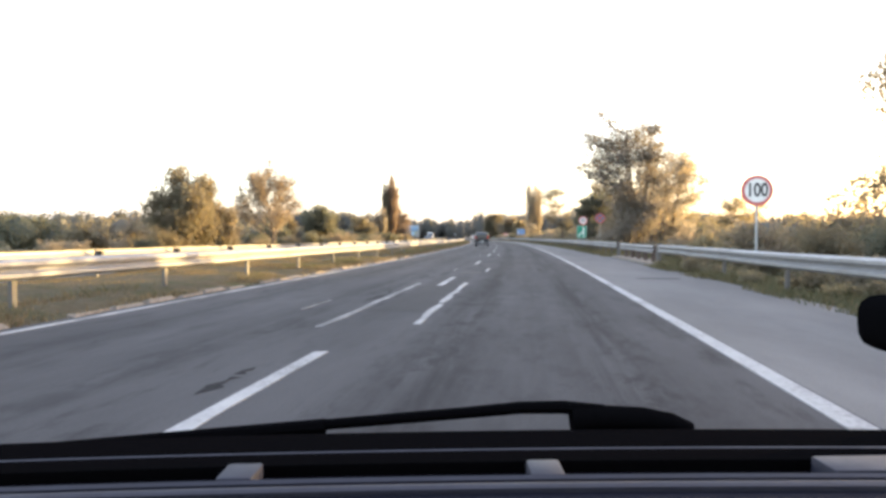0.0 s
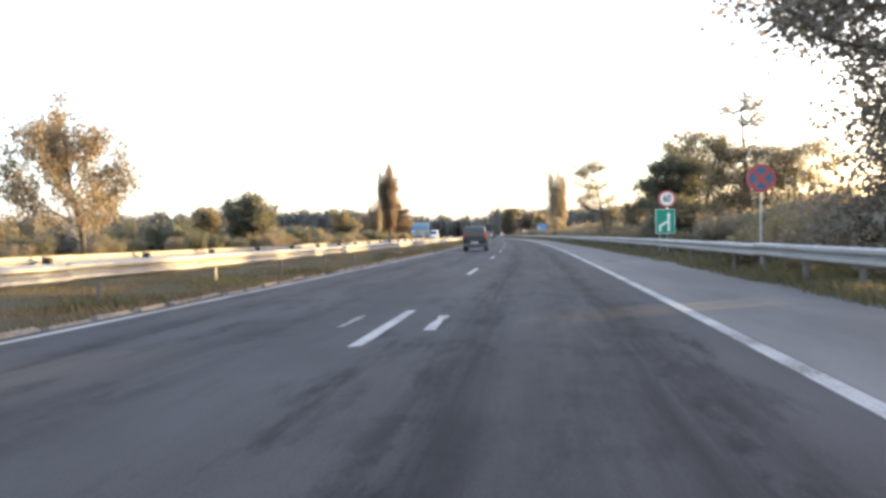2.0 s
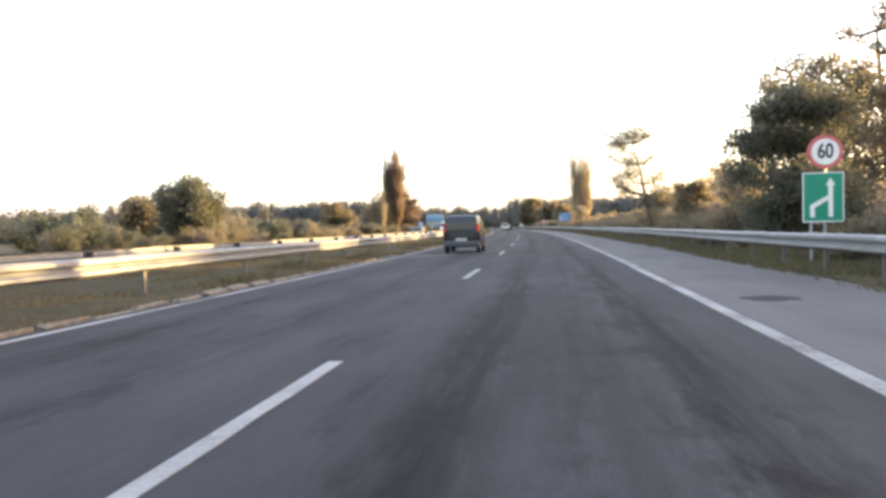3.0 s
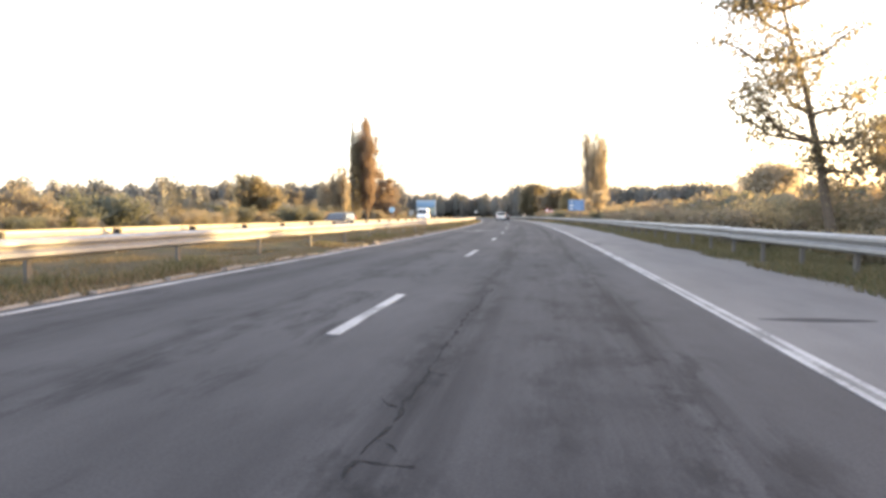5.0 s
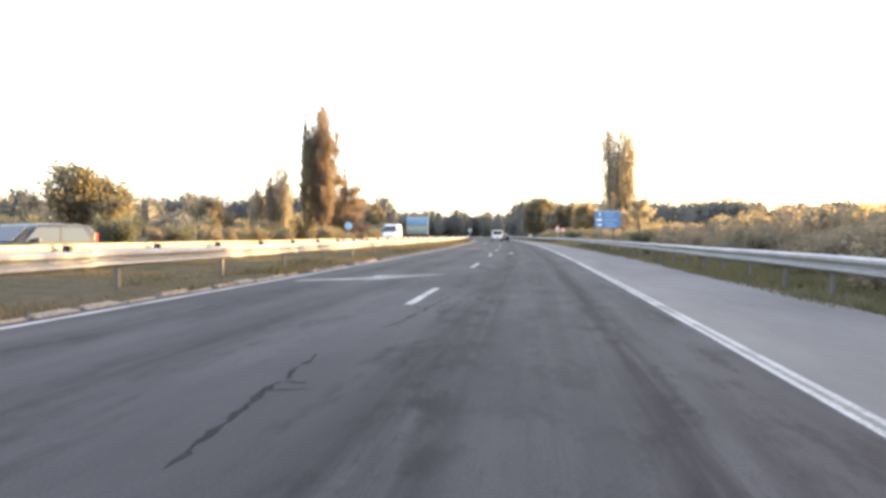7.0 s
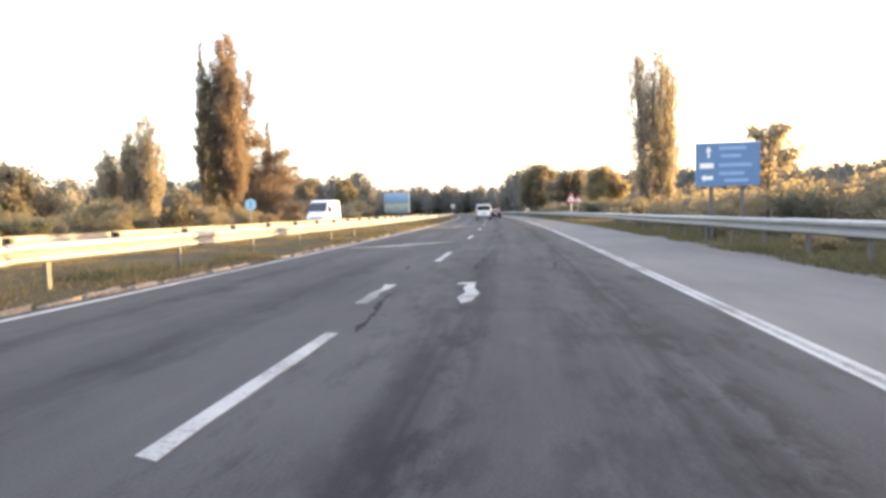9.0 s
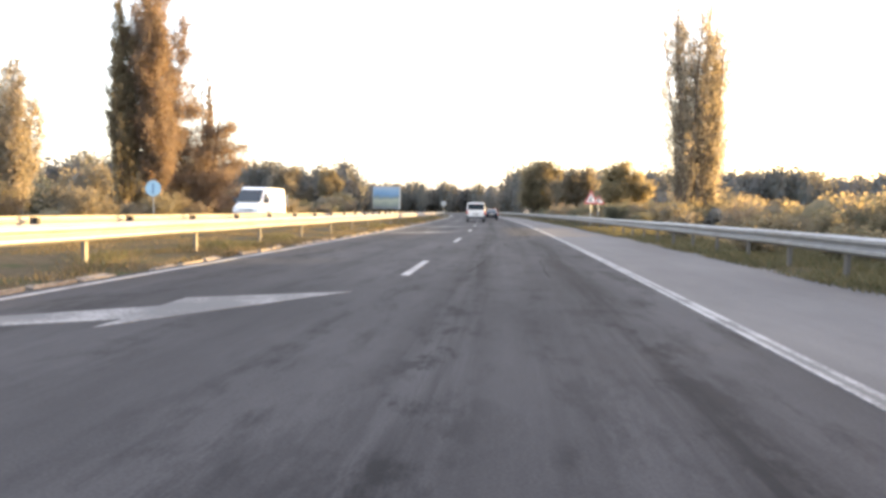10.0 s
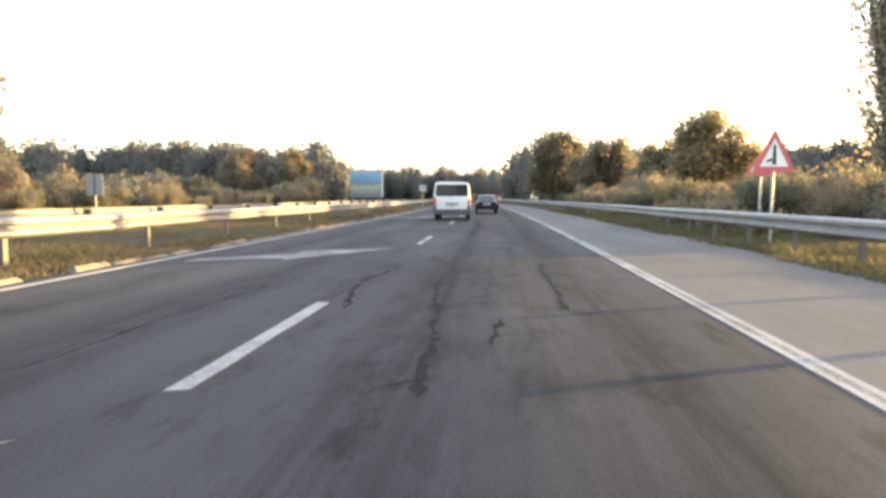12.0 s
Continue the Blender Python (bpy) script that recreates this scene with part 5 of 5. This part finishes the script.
def add_wheels(car, r, w, half, ys):
    tyre, rim = wheel_meshes(r, w)
    for y in ys:
        for side in (1, -1):
            wh = hang("wheel", tyre, car, pose(side * (half - w / 2 - 0.01), y, r, 0, 0, 0 if side > 0 else 180))
            hang("rim", rim, wh)
            arch = [(side * (half - 0.10), y + (r + 0.07) * math.cos(a), r + (r + 0.07) * math.sin(a)) for a in [math.pi * i / 14 for i in range(15)]]
            hang("wheel_arch", mesh_of("wheel_arch", *tube(arch, 0.055, 0.055, 8), M_BUMPER, True), car)


def face_plate(points, offset=-0.012, thick=0.02):
    """A bent panel from (x, y, z) corners, thickened along y."""
    bm = bmesh.new()
    vs = [bm.verts.new((x, y + offset, z)) for x, y, z in points]
    if len(vs) == 6:  # bent along the middle
        f = [bm.faces.new([vs[i] for i in q]) for q in ((0, 1, 2, 5), (5, 2, 3, 4))]
    else:
        f = [bm.faces.new(vs)]
    ext = bmesh.ops.extrude_face_region(bm, geom=f)
    bmesh.ops.translate(bm, vec=(0, thick, 0), verts=[v for v in ext["geom"] if isinstance(v, bmesh.types.BMVert)])
    bmesh.ops.recalc_face_normals(bm, faces=bm.faces)
    return bm


def side_panel(points, x, side, thick=0.02):
    bm = bmesh.new()
    f = bm.faces.new([bm.verts.new((side * (x + dx), y, z)) for dx, y, z in points])
    ext = bmesh.ops.extrude_face_region(bm, geom=[f])
    bmesh.ops.translate(bm, vec=(-side * thick, 0, 0), verts=[v for v in ext["geom"] if isinstance(v, bmesh.types.BMVert)])
    bmesh.ops.recalc_face_normals(bm, faces=bm.faces)
    return bm


def plate_with_bars(car, x, y, z, w=0.46, h=0.11):
    pl = part("number_plate", box_bm(x, y, z, w, 0.015, h, 0.004), M_PLATE, car, "pale number plate")
    for k in range(6):
        part("plate_bar", box_bm(x - w * 0.36 + k * w * 0.145, y - 0.009, z, w * 0.08, 0.006, h * 0.55, 0), M_INK, pl)


def white_van():
    v = thing("white_van", stand(-2.12, 210.5, 0, 1.0), "white panel van with dark grey bumper, seen from behind", "van")
    part("body", loft([
        (0.00, 0.42, 1.12, 1.76, 0.72, 0.845, 0.77), (0.03, 0.36, 1.12, 1.80, 0.76, 0.865, 0.775), (0.25, 0.34, 1.12, 1.81, 0.80, 0.875, 0.765),
        (2.6, 0.32, 1.10, 1.82, 0.80, 0.875, 0.765), (3.1, 0.32, 1.08, 1.78, 0.80, 0.875, 0.74), (3.6, 0.32, 1.05, 1.42, 0.80, 0.87, 0.68),
        (3.95, 0.32, 0.98, 1.08, 0.79, 0.86, 0.68), (4.25, 0.34, 0.84, 0.93, 0.74, 0.82, 0.62), (4.38, 0.38, 0.7, 0.78, 0.62, 0.72, 0.5)]), M_VANWHITE, v, smooth=True)
    part("rear_window", face_plate([(-0.765, 0.0, 1.14), (0.765, 0.0, 1.14), (0.755, 0.0, 1.45), (0.72, 0.0, 1.66), (0.69, 0.0, 1.69), (-0.69, 0.0, 1.69), (-0.72, 0.0, 1.66), (-0.755, 0.0, 1.45)], -0.012, 0.03), M_GLASS, v, "large dark rear window")
    part("bumper", box_bm(0, 0.02, 0.40, 1.74, 0.24, 0.26, 0.05, 3), M_BUMPER, v, "dark grey rear bumper")
    for s in (1, -1):
        part("bumper_corner", box_bm(s * 0.80, 0.05, 0.58, 0.14, 0.26, 0.30, 0.04, 3), M_BUMPER, v, "dark grey corner cladding")
        lamp = part("tail_lamp", box_bm(s * 0.805, 0.03, 0.86, 0.13, 0.14, 0.22, 0.03), M_TAIL, v, "red tail lamp")
        part("indicator", box_bm(s * 0.805, 0.03, 1.03, 0.13, 0.14, 0.11, 0.03), M_AMBER if s > 0 else M_TAIL, lamp, "amber indicator" if s > 0 else "red upper lamp")
        part("side_window", side_panel([(0.004, 2.75, 1.15), (0.0, 3.62, 1.10), (-0.05, 3.25, 1.52), (-0.085, 2.85, 1.66)], 0.876, s), M_GLASS, v, "dark cab side window")
        part("rub_strip", box_bm(s * 0.878, 2.0, 0.62, 0.03, 2.6, 0.07, 0.012), M_BUMPER, v)
        mir = part("mirror", box_bm(s * 1.0, 3.3, 1.20, 0.20, 0.10, 0.24, 0.04, 3), M_BUMPER, v, "black wing mirror")
        part("door_seam", side_panel([(0.003, 1.0, 0.5), (0.003, 1.012, 0.5), (-0.02, 1.012, 1.35), (-0.02, 1.0, 1.35)], 0.876, s, 0.004), M_BUMPER, v)
    part("plate_grip", box_bm(0, -0.02, 0.80, 0.66, 0.05, 0.05, 0.015), M_BUMPER, v, "dark handle strip")
    plate_with_bars(v, 0.0, -0.02, 0.70)
    part("brake_light", box_bm(0, -0.012, 1.675, 0.34, 0.03, 0.03, 0.008), M_TAIL, v, "red high brake light")
    hang("wiper", mesh_of("wiper", *tube([(-0.08, -0.03, 1.13), (0.05, -0.035, 1.16), (0.22, -0.03, 1.21)], 0.014, 0.008, 6), M_BLACK, True), v)
    part("badge", box_bm(-0.03, -0.008, 1.0, 0.07, 0.02, 0.06, 0.012), M_RIM, v)
    part("door_gap", box_bm(0, -0.006, 0.50, 1.32, 0.012, 0.012, 0), M_BUMPER, v)
    part("windscreen", face_plate([(-0.70, 4.0, 1.07), (0.70, 4.0, 1.07), (0.62, 3.14, 1.72), (-0.62, 3.14, 1.72)], 0.02, 0.02), M_GLASS, v, "dark windscreen")
    add_wheels(v, 0.31, 0.20, 0.86, (0.85, 3.55))
    return v


def small_car(name, u, y, turn, paint, label, L=3.5, W=1.55, H=1.55, tail="hatch", lit=False):
    c = thing(name, stand(u, y, 0, turn), label, "car")
    w = W / 2
    waist = H * 0.58
    if tail == "hatch":
        st = [(0.0, 0.38, waist, H * 0.84, w * 0.84, w * 0.95, w * 0.84), (0.05, 0.32, waist, H * 0.90, w * 0.90, w * 0.985, w * 0.84), (0.16, 0.28, waist, H * 0.965, w * 0.92, w, w * 0.83), (0.40, 0.26, waist, H, w * 0.92, w, w * 0.83),
              (1.2, 0.25, waist, H * 1.005, w * 0.92, w, w * 0.83), (L * 0.55, 0.25, waist, H * 0.985, w * 0.92, w, w * 0.81), (L * 0.66, 0.25, waist * 0.98, H * 0.86, w * 0.92, w, w * 0.76),
              (L * 0.78, 0.25, waist * 0.95, waist * 1.06, w * 0.92, w * 0.99, w * 0.76), (L * 0.93, 0.27, waist * 0.80, waist * 0.9, w * 0.88, w * 0.95, w * 0.72), (L, 0.34, waist * 0.62, waist * 0.72, w * 0.7, w * 0.84, w * 0.58)]
        win = [(-w * 0.80, 0.0, waist + 0.06), (w * 0.80, 0.0, waist + 0.06), (w * 0.78, 0.006, H * 0.80), (w * 0.70, 0.085, H * 0.925), (-w * 0.70, 0.085, H * 0.925), (-w * 0.78, 0.006, H * 0.80)]
        cab = (0.35, 0.55, L * 0.60, L * 0.74)
    else:
        st = [(0.0, 0.40, waist * 0.9, waist, w * 0.78, w * 0.92, w * 0.78), (0.08, 0.30, waist, waist * 1.10, w * 0.88, w * 0.98, w * 0.82), (0.75, 0.26, waist, waist * 1.16, w * 0.90, w, w * 0.82),
              (1.35, 0.25, waist, H * 0.96, w * 0.90, w, w * 0.70), (1.9, 0.25, waist, H, w * 0.90, w, w * 0.70), (L * 0.58, 0.25, waist, H * 0.97, w * 0.90, w, w * 0.70),
              (L * 0.74, 0.25, waist, waist * 1.12, w * 0.90, w, w * 0.76), (L * 0.94, 0.28, waist * 0.84, waist * 0.95, w * 0.86, w * 0.94, w * 0.70), (L, 0.34, waist * 0.66, waist * 0.76, w * 0.70, w * 0.82, w * 0.6)]
        win = [(-w * 0.72, 0.80, waist * 1.15 + 0.02), (w * 0.72, 0.80, waist * 1.15 + 0.02), (w * 0.62, 1.30, H * 0.93), (-w * 0.62, 1.30, H * 0.93)]
        cab = (0.95, 1.45, L * 0.56, L * 0.72)
    part("body", loft(st), paint, c, smooth=True)
    part("rear_window", face_plate(win, -0.03, 0.03), M_GLASS, c, "dark rear window")
    part("windscreen", face_plate([(-w * 0.72, L * 0.78, waist + 0.06), (w * 0.72, L * 0.78, waist + 0.06), (w * 0.64, L * 0.62, H * 0.93), (-w * 0.64, L * 0.62, H * 0.93)], 0.03, 0.03), M_GLASS, c, "dark windscreen")
    part("bumper", box_bm(0, 0.04, 0.42, W * 0.96, 0.20, 0.22, 0.05, 3), M_BUMPER if tail == "hatch" else paint, c, "rear bumper")
    part("front_bumper", box_bm(0, L - 0.06, 0.42, W * 0.88, 0.20, 0.24, 0.05, 3), M_BUMPER, c)
    for s in (1, -1):
        zl = (H * 0.66 if tail == "hatch" else waist * 0.92)
        part("tail_lamp", box_bm(s * w * 0.885, 0.06, zl, 0.12, 0.16, 0.34 if tail == "hatch" else 0.15, 0.03), M_TAIL if lit else M_TAIL_OFF, c, "red tail lamp")
        part("headlamp", box_bm(s * w * 0.66, L - 0.10, waist * 0.76, 0.30, 0.16, 0.14, 0.04), M_LAMP, c, "headlamp")
        part("mirror", box_bm(s * (w + 0.10), L * 0.66, waist + 0.08, 0.18, 0.10, 0.14, 0.04, 3), M_BUMPER, c, "wing mirror")
        a, b, d, e = cab
        part("side_window", side_panel([(-0.004, a, waist + 0.04), (-0.004, e, waist + 0.04), (-w * 0.13 if tail == "hatch" else -w * 0.25, d, H * 0.91), (-w * 0.13 if tail == "hatch" else -w * 0.25, b, H * 0.91)], w, s, 0.02), M_GLASS, c, "dark side windows")
        part("pillar", side_panel([(0.004, (a + e) / 2 - 0.04, waist + 0.03), (0.004, (a + e) / 2 + 0.04, waist + 0.03), (-w * (0.125 if tail == "hatch" else 0.245), (b + d) / 2 + 0.04, H * 0.92), (-w * (0.125 if tail == "hatch" else 0.245), (b + d) / 2 - 0.04, H * 0.92)], w, s, 0.02), paint, c)
    plate_with_bars(c, 0, 0.0 if tail == "hatch" else -0.005, 0.58 if tail == "hatch" else 0.64)
    hang("wiper", mesh_of("wiper", *tube([(0.0, win[0][1] - 0.05, win[0][2] - 0.02), (0.12, win[0][1] - 0.04, win[0][2] + 0.05)], 0.012, 0.008, 6), M_BLACK, True), c)
    add_wheels(c, 0.28, 0.17, w * 0.99, (L * 0.17, L * 0.80))
    return c


def cargo_van(u, y):
    """A tall van that faces the camera's carriageway traffic."""
    v = thing("tall_white_van", stand(u, y, 0, 180), "tall white delivery van with dark blue lower front, oncoming", "van")
    H, w = 2.42, 0.96
    part("body", loft([(0.0, 0.40, 1.3, H - 0.08, 0.82, w * 0.97, w * 0.86), (0.05, 0.34, 1.3, H, 0.88, w, w * 0.88), (3.6, 0.32, 1.3, H, 0.88, w, w * 0.88), (4.0, 0.32, 1.25, H - 0.10, 0.88, w, w * 0.84),
                       (4.75, 0.32, 1.15, 1.42, 0.88, w, w * 0.80), (5.15, 0.34, 0.95, 1.12, 0.86, w * 0.97, w * 0.76), (5.35, 0.40, 0.75, 0.92, 0.74, w * 0.88, w * 0.66)]), M_VANWHITE, v, smooth=True)
    part("windscreen", face_plate([(-0.80, 4.80, 1.42), (0.80, 4.80, 1.42), (0.76, 4.05, 2.22), (-0.76, 4.05, 2.22)], 0.03, 0.03), M_GLASS, v, "dark windscreen")
    part("front_bumper", box_bm(0, 5.28, 0.52, 1.80, 0.24, 0.34, 0.06, 3), M_NAVY, v, "dark blue front bumper")
    part("grille", box_bm(0, 5.30, 0.86, 1.10, 0.10, 0.16, 0.03), M_NAVY, v, "dark blue grille")
    for s in (1, -1):
        part("headlamp", box_bm(s * 0.70, 5.20, 0.92, 0.34, 0.20, 0.22, 0.05), M_LAMP, v, "headlamp")
        part("mirror", box_bm(s * 1.12, 4.35, 1.55, 0.20, 0.12, 0.34, 0.05, 3), M_BUMPER, v, "wing mirror")
        part("side_window", side_panel([(0.004, 3.75, 1.38), (0.0, 4.62, 1.34), (-0.06, 4.20, 1.95), (-0.07, 3.80, 2.0)], w, s), M_GLASS, v, "dark cab side window")
        part("rub_strip", box_bm(s * (w + 0.002), 2.2, 0.72, 0.03, 3.4, 0.08, 0.012), M_BUMPER, v)
    add_wheels(v, 0.34, 0.22, 0.95, (1.0, 4.3))


M_NAVY = surface("dark_blue_plastic", (0.02, 0.03, 0.07), 0.5, 0.1, 4, 0, 0)
white_van()
small_car("dark_hatchback", -3.65, 72.5, 0.5, M_DARKCAR, "small tall dark hatchback with pale number plate", 3.45, 1.56, 1.60)
small_car("black_sedan", -0.40, 223.6, 1.0, M_DARKCAR, "black saloon car driving ahead", 4.1, 1.55, 1.26, "saloon", True)
small_car("red_car", 0.55, 247.0, 2.0, M_REDCAR, "red car further ahead", 3.8, 1.55, 1.34, "hatch", True)
small_car("dark_grey_estate", -14.2, 124.5, 180.0, M_GREYCAR, "dark grey oncoming car beyond the median", 4.0, 1.6, 1.32, "hatch")
cargo_van(-16.9, 196.0)


# ---- the car that carries the camera, as it stands at the start ----
M_DASH = surface("dark_dashboard_plastic", (0.0072, 0.0082, 0.0155), 0.8, 0.12, 30, 0, 0.12, (0.012, 0.012, 0.016), 0.15, 0.05)
M_TRIM = surface("grey_dashboard_trim", (0.021, 0.022, 0.036), 0.6, 0.08, 20, 0, 0.05, dirty=0.1, shine=0.3)
M_SLOT = surface("black_vent_slot", (0.003, 0.003, 0.0035), 0.95, 0.1, 20, 0, 0, dirty=0, shine=0.0)
M_OWN = surface("dark_blue_car_paint", (0.03, 0.035, 0.06), 0.3, 0.05, 2, 0, 0)


def cross_bar(width, outline, x0=0.0, bow=0.0, n=24):
    """A bar that runs across the car; outline: (y, z) of its section; bow pushes its middle forward."""
    verts, faces, m = [], [], len(outline)
    for i in range(n + 1):
        x = x0 + width * (i / n - 0.5)
        k = bow * (1 - (2 * i / n - 1) ** 2) - bow
        verts += [(x, y + k, z) for y, z in outline]
    for i in range(n):
        for j in range(m):
            j2 = (j + 1) % m
            faces.append((i * m + j, (i + 1) * m + j, (i + 1) * m + j2, i * m + j2))
    faces += [tuple(range(m))[::-1], tuple(range(n * m, (n + 1) * m))]
    return verts, faces


def own_car():
    car = thing("own_car", pose(0.009, 0, 0, 0, -0.6, 3.64), "the car carrying the camera, with dark dashboard and wiper", "car")
    dash = hang("dashboard", mesh_of("dashboard", *cross_bar(1.36, [(0.20, 0.60), (0.20, 0.80), (0.28, 0.868), (0.36, 0.883), (0.45, 0.880), (0.540, 0.872), (0.542, 0.60)], 0.06, 0.03), M_DASH, True), car, None, "dark blue-black dashboard top")
    hang("front_lip", mesh_of("front_lip", *cross_bar(1.36, [(0.545, 0.82), (0.545, 0.872), (0.550, 0.874), (0.558, 0.871), (0.558, 0.82)], 0.06, 0.03), M_TRIM, True), dash, None, "grey ridge along the vents")
    hang("pad_ridge", mesh_of("pad_ridge", *cross_bar(1.36, [(0.508, 0.82), (0.508, 0.879), (0.513, 0.881), (0.520, 0.879), (0.520, 0.82)], 0.06, 0.03), M_TRIM, True), dash, None, "rounded grey edge of the padded top")
    hang("vent_tray", mesh_of("vent_tray", *cross_bar(1.36, [(0.560, 0.82), (0.560, 0.856), (0.604, 0.856), (0.604, 0.82)], 0.06, 0.03), M_SLOT, True), dash, None, "black demister slot")
    hang("rear_lip", mesh_of("rear_lip", *cross_bar(1.36, [(0.606, 0.82), (0.606, 0.866), (0.625, 0.867), (0.645, 0.864), (0.650, 0.82)], 0.06, 0.03), M_SLOT, True), dash, None, "black strip before the windscreen")
    hang("screen_edge", mesh_of("screen_edge", *cross_bar(1.36, [(0.652, 0.82), (0.652, 0.861), (0.656, 0.862), (0.660, 0.860), (0.660, 0.82)], 0.06, 0.03), M_TRIM, True), dash, None, "thin grey edge below the windscreen")
    for x, w in ((-0.184, 0.033), (0.092, 0.031), (0.40, 0.115)):
        part("vent_bridge", box_bm(x, 0.576, 0.862, w, 0.040, 0.020, 0.004), M_TRIM, dash, "light grey bridge between the slots", smooth=True)
    hang("cowl", mesh_of("cowl", *cross_bar(1.40, [(0.662, 0.70), (0.662, 0.855), (0.70, 0.856), (0.75, 0.852), (0.79, 0.835), (0.79, 0.70)], 0.06, 0.04), M_SLOT, True), car, None, "black windscreen foot")
    wiper = hang("wiper", mesh_of("wiper", *joined([tube([(-0.66, 0.76, 0.818), (-0.37, 0.79, 0.832), (-0.148, 0.80, 0.845)], 0.009, 0.010, 8),
                                                    tube([(-0.148, 0.80, 0.847), (0.02, 0.80, 0.859), (0.096, 0.80, 0.865), (0.15, 0.80, 0.865), (0.20, 0.80, 0.859)], 0.007, 0.009, 8)]), M_SLOT, True), car, None, "black wiper resting on the screen")
    hang("wiper_head", mesh_of("wiper_head", *tube([(0.16, 0.80, 0.848), (0.19, 0.80, 0.850), (0.25, 0.80, 0.848), (0.285, 0.80, 0.842), (0.308, 0.80, 0.832)], 0.019, 0.012, 10), M_SLOT, True), wiper, None, "broad wiper pivot cover")
    part("bonnet", loft([(0.82, 0.45, 0.72, 0.79, 0.70, 0.80, 0.72), (1.10, 0.40, 0.62, 0.68, 0.72, 0.80, 0.70), (1.40, 0.34, 0.52, 0.57, 0.70, 0.78, 0.62), (1.60, 0.32, 0.44, 0.48, 0.60, 0.68, 0.5)]), M_OWN, car, smooth=True)
    part("wing_mirror", box_bm(0.960, 1.30, 0.893, 0.19, 0.13, 0.115, 0.05, 4), M_SLOT, car, "black wing mirror housing", smooth=True)
    for s in (1, -1):
        part("side_body", box_bm(s * 0.79, -0.55, 0.55, 0.06, 2.8, 0.55, 0.025, 2), M_OWN, car)
        part("pillar", box_bm(0, 0, 0, 0.06, 0.95, 0.06, 0.02), M_OWN, car, m=pose(s * 0.72, 0.42, 1.13, -36))
    part("roof", box_bm(0, -0.85, 1.42, 1.36, 1.95, 0.05, 0.02), M_OWN, car)
    part("floor_pan", box_bm(0, -0.3, 0.28, 1.5, 2.6, 0.08, 0.02), M_SLOT, car)
    part("rear_wall", box_bm(0, -1.9, 0.75, 1.5, 0.06, 0.95, 0.02), M_OWN, car)
    add_wheels(car, 0.28, 0.17, 0.80, (1.2, -1.2))


own_car()


# ---- kerb stones along the median ----
kerb = thing("kerb", Matrix.Identity(4), "row of low crumbling pale kerb stones along the median", "kerb", "", "structure")
stones = []
for k in range(7):
    r = random.Random(90 + k)
    bm = box_bm(0, 0, 0.02, 0.15, 0.80, 0.13, 0.03, 1)
    for vtx in bm.verts:
        vtx.co += Vector((r.uniform(-0.025, 0.025), r.uniform(-0.05, 0.05), r.uniform(-0.035, 0.012)))
    me = bpy.data.meshes.new("kerb_stone")
    bm.to_mesh(me)
    bm.free()
    me.materials.append(M_KERB)
    stones.append(me)
rng = random.Random(8)
for k in range(268):
    if rng.random() < 0.10:
        continue
    hang("kerb_stone", rng.choice(stones), kerb, stand(-6.26 + rng.uniform(-0.03, 0.03), -8 + k * 0.93, rng.uniform(-0.055, -0.005), rng.uniform(-3, 3)))
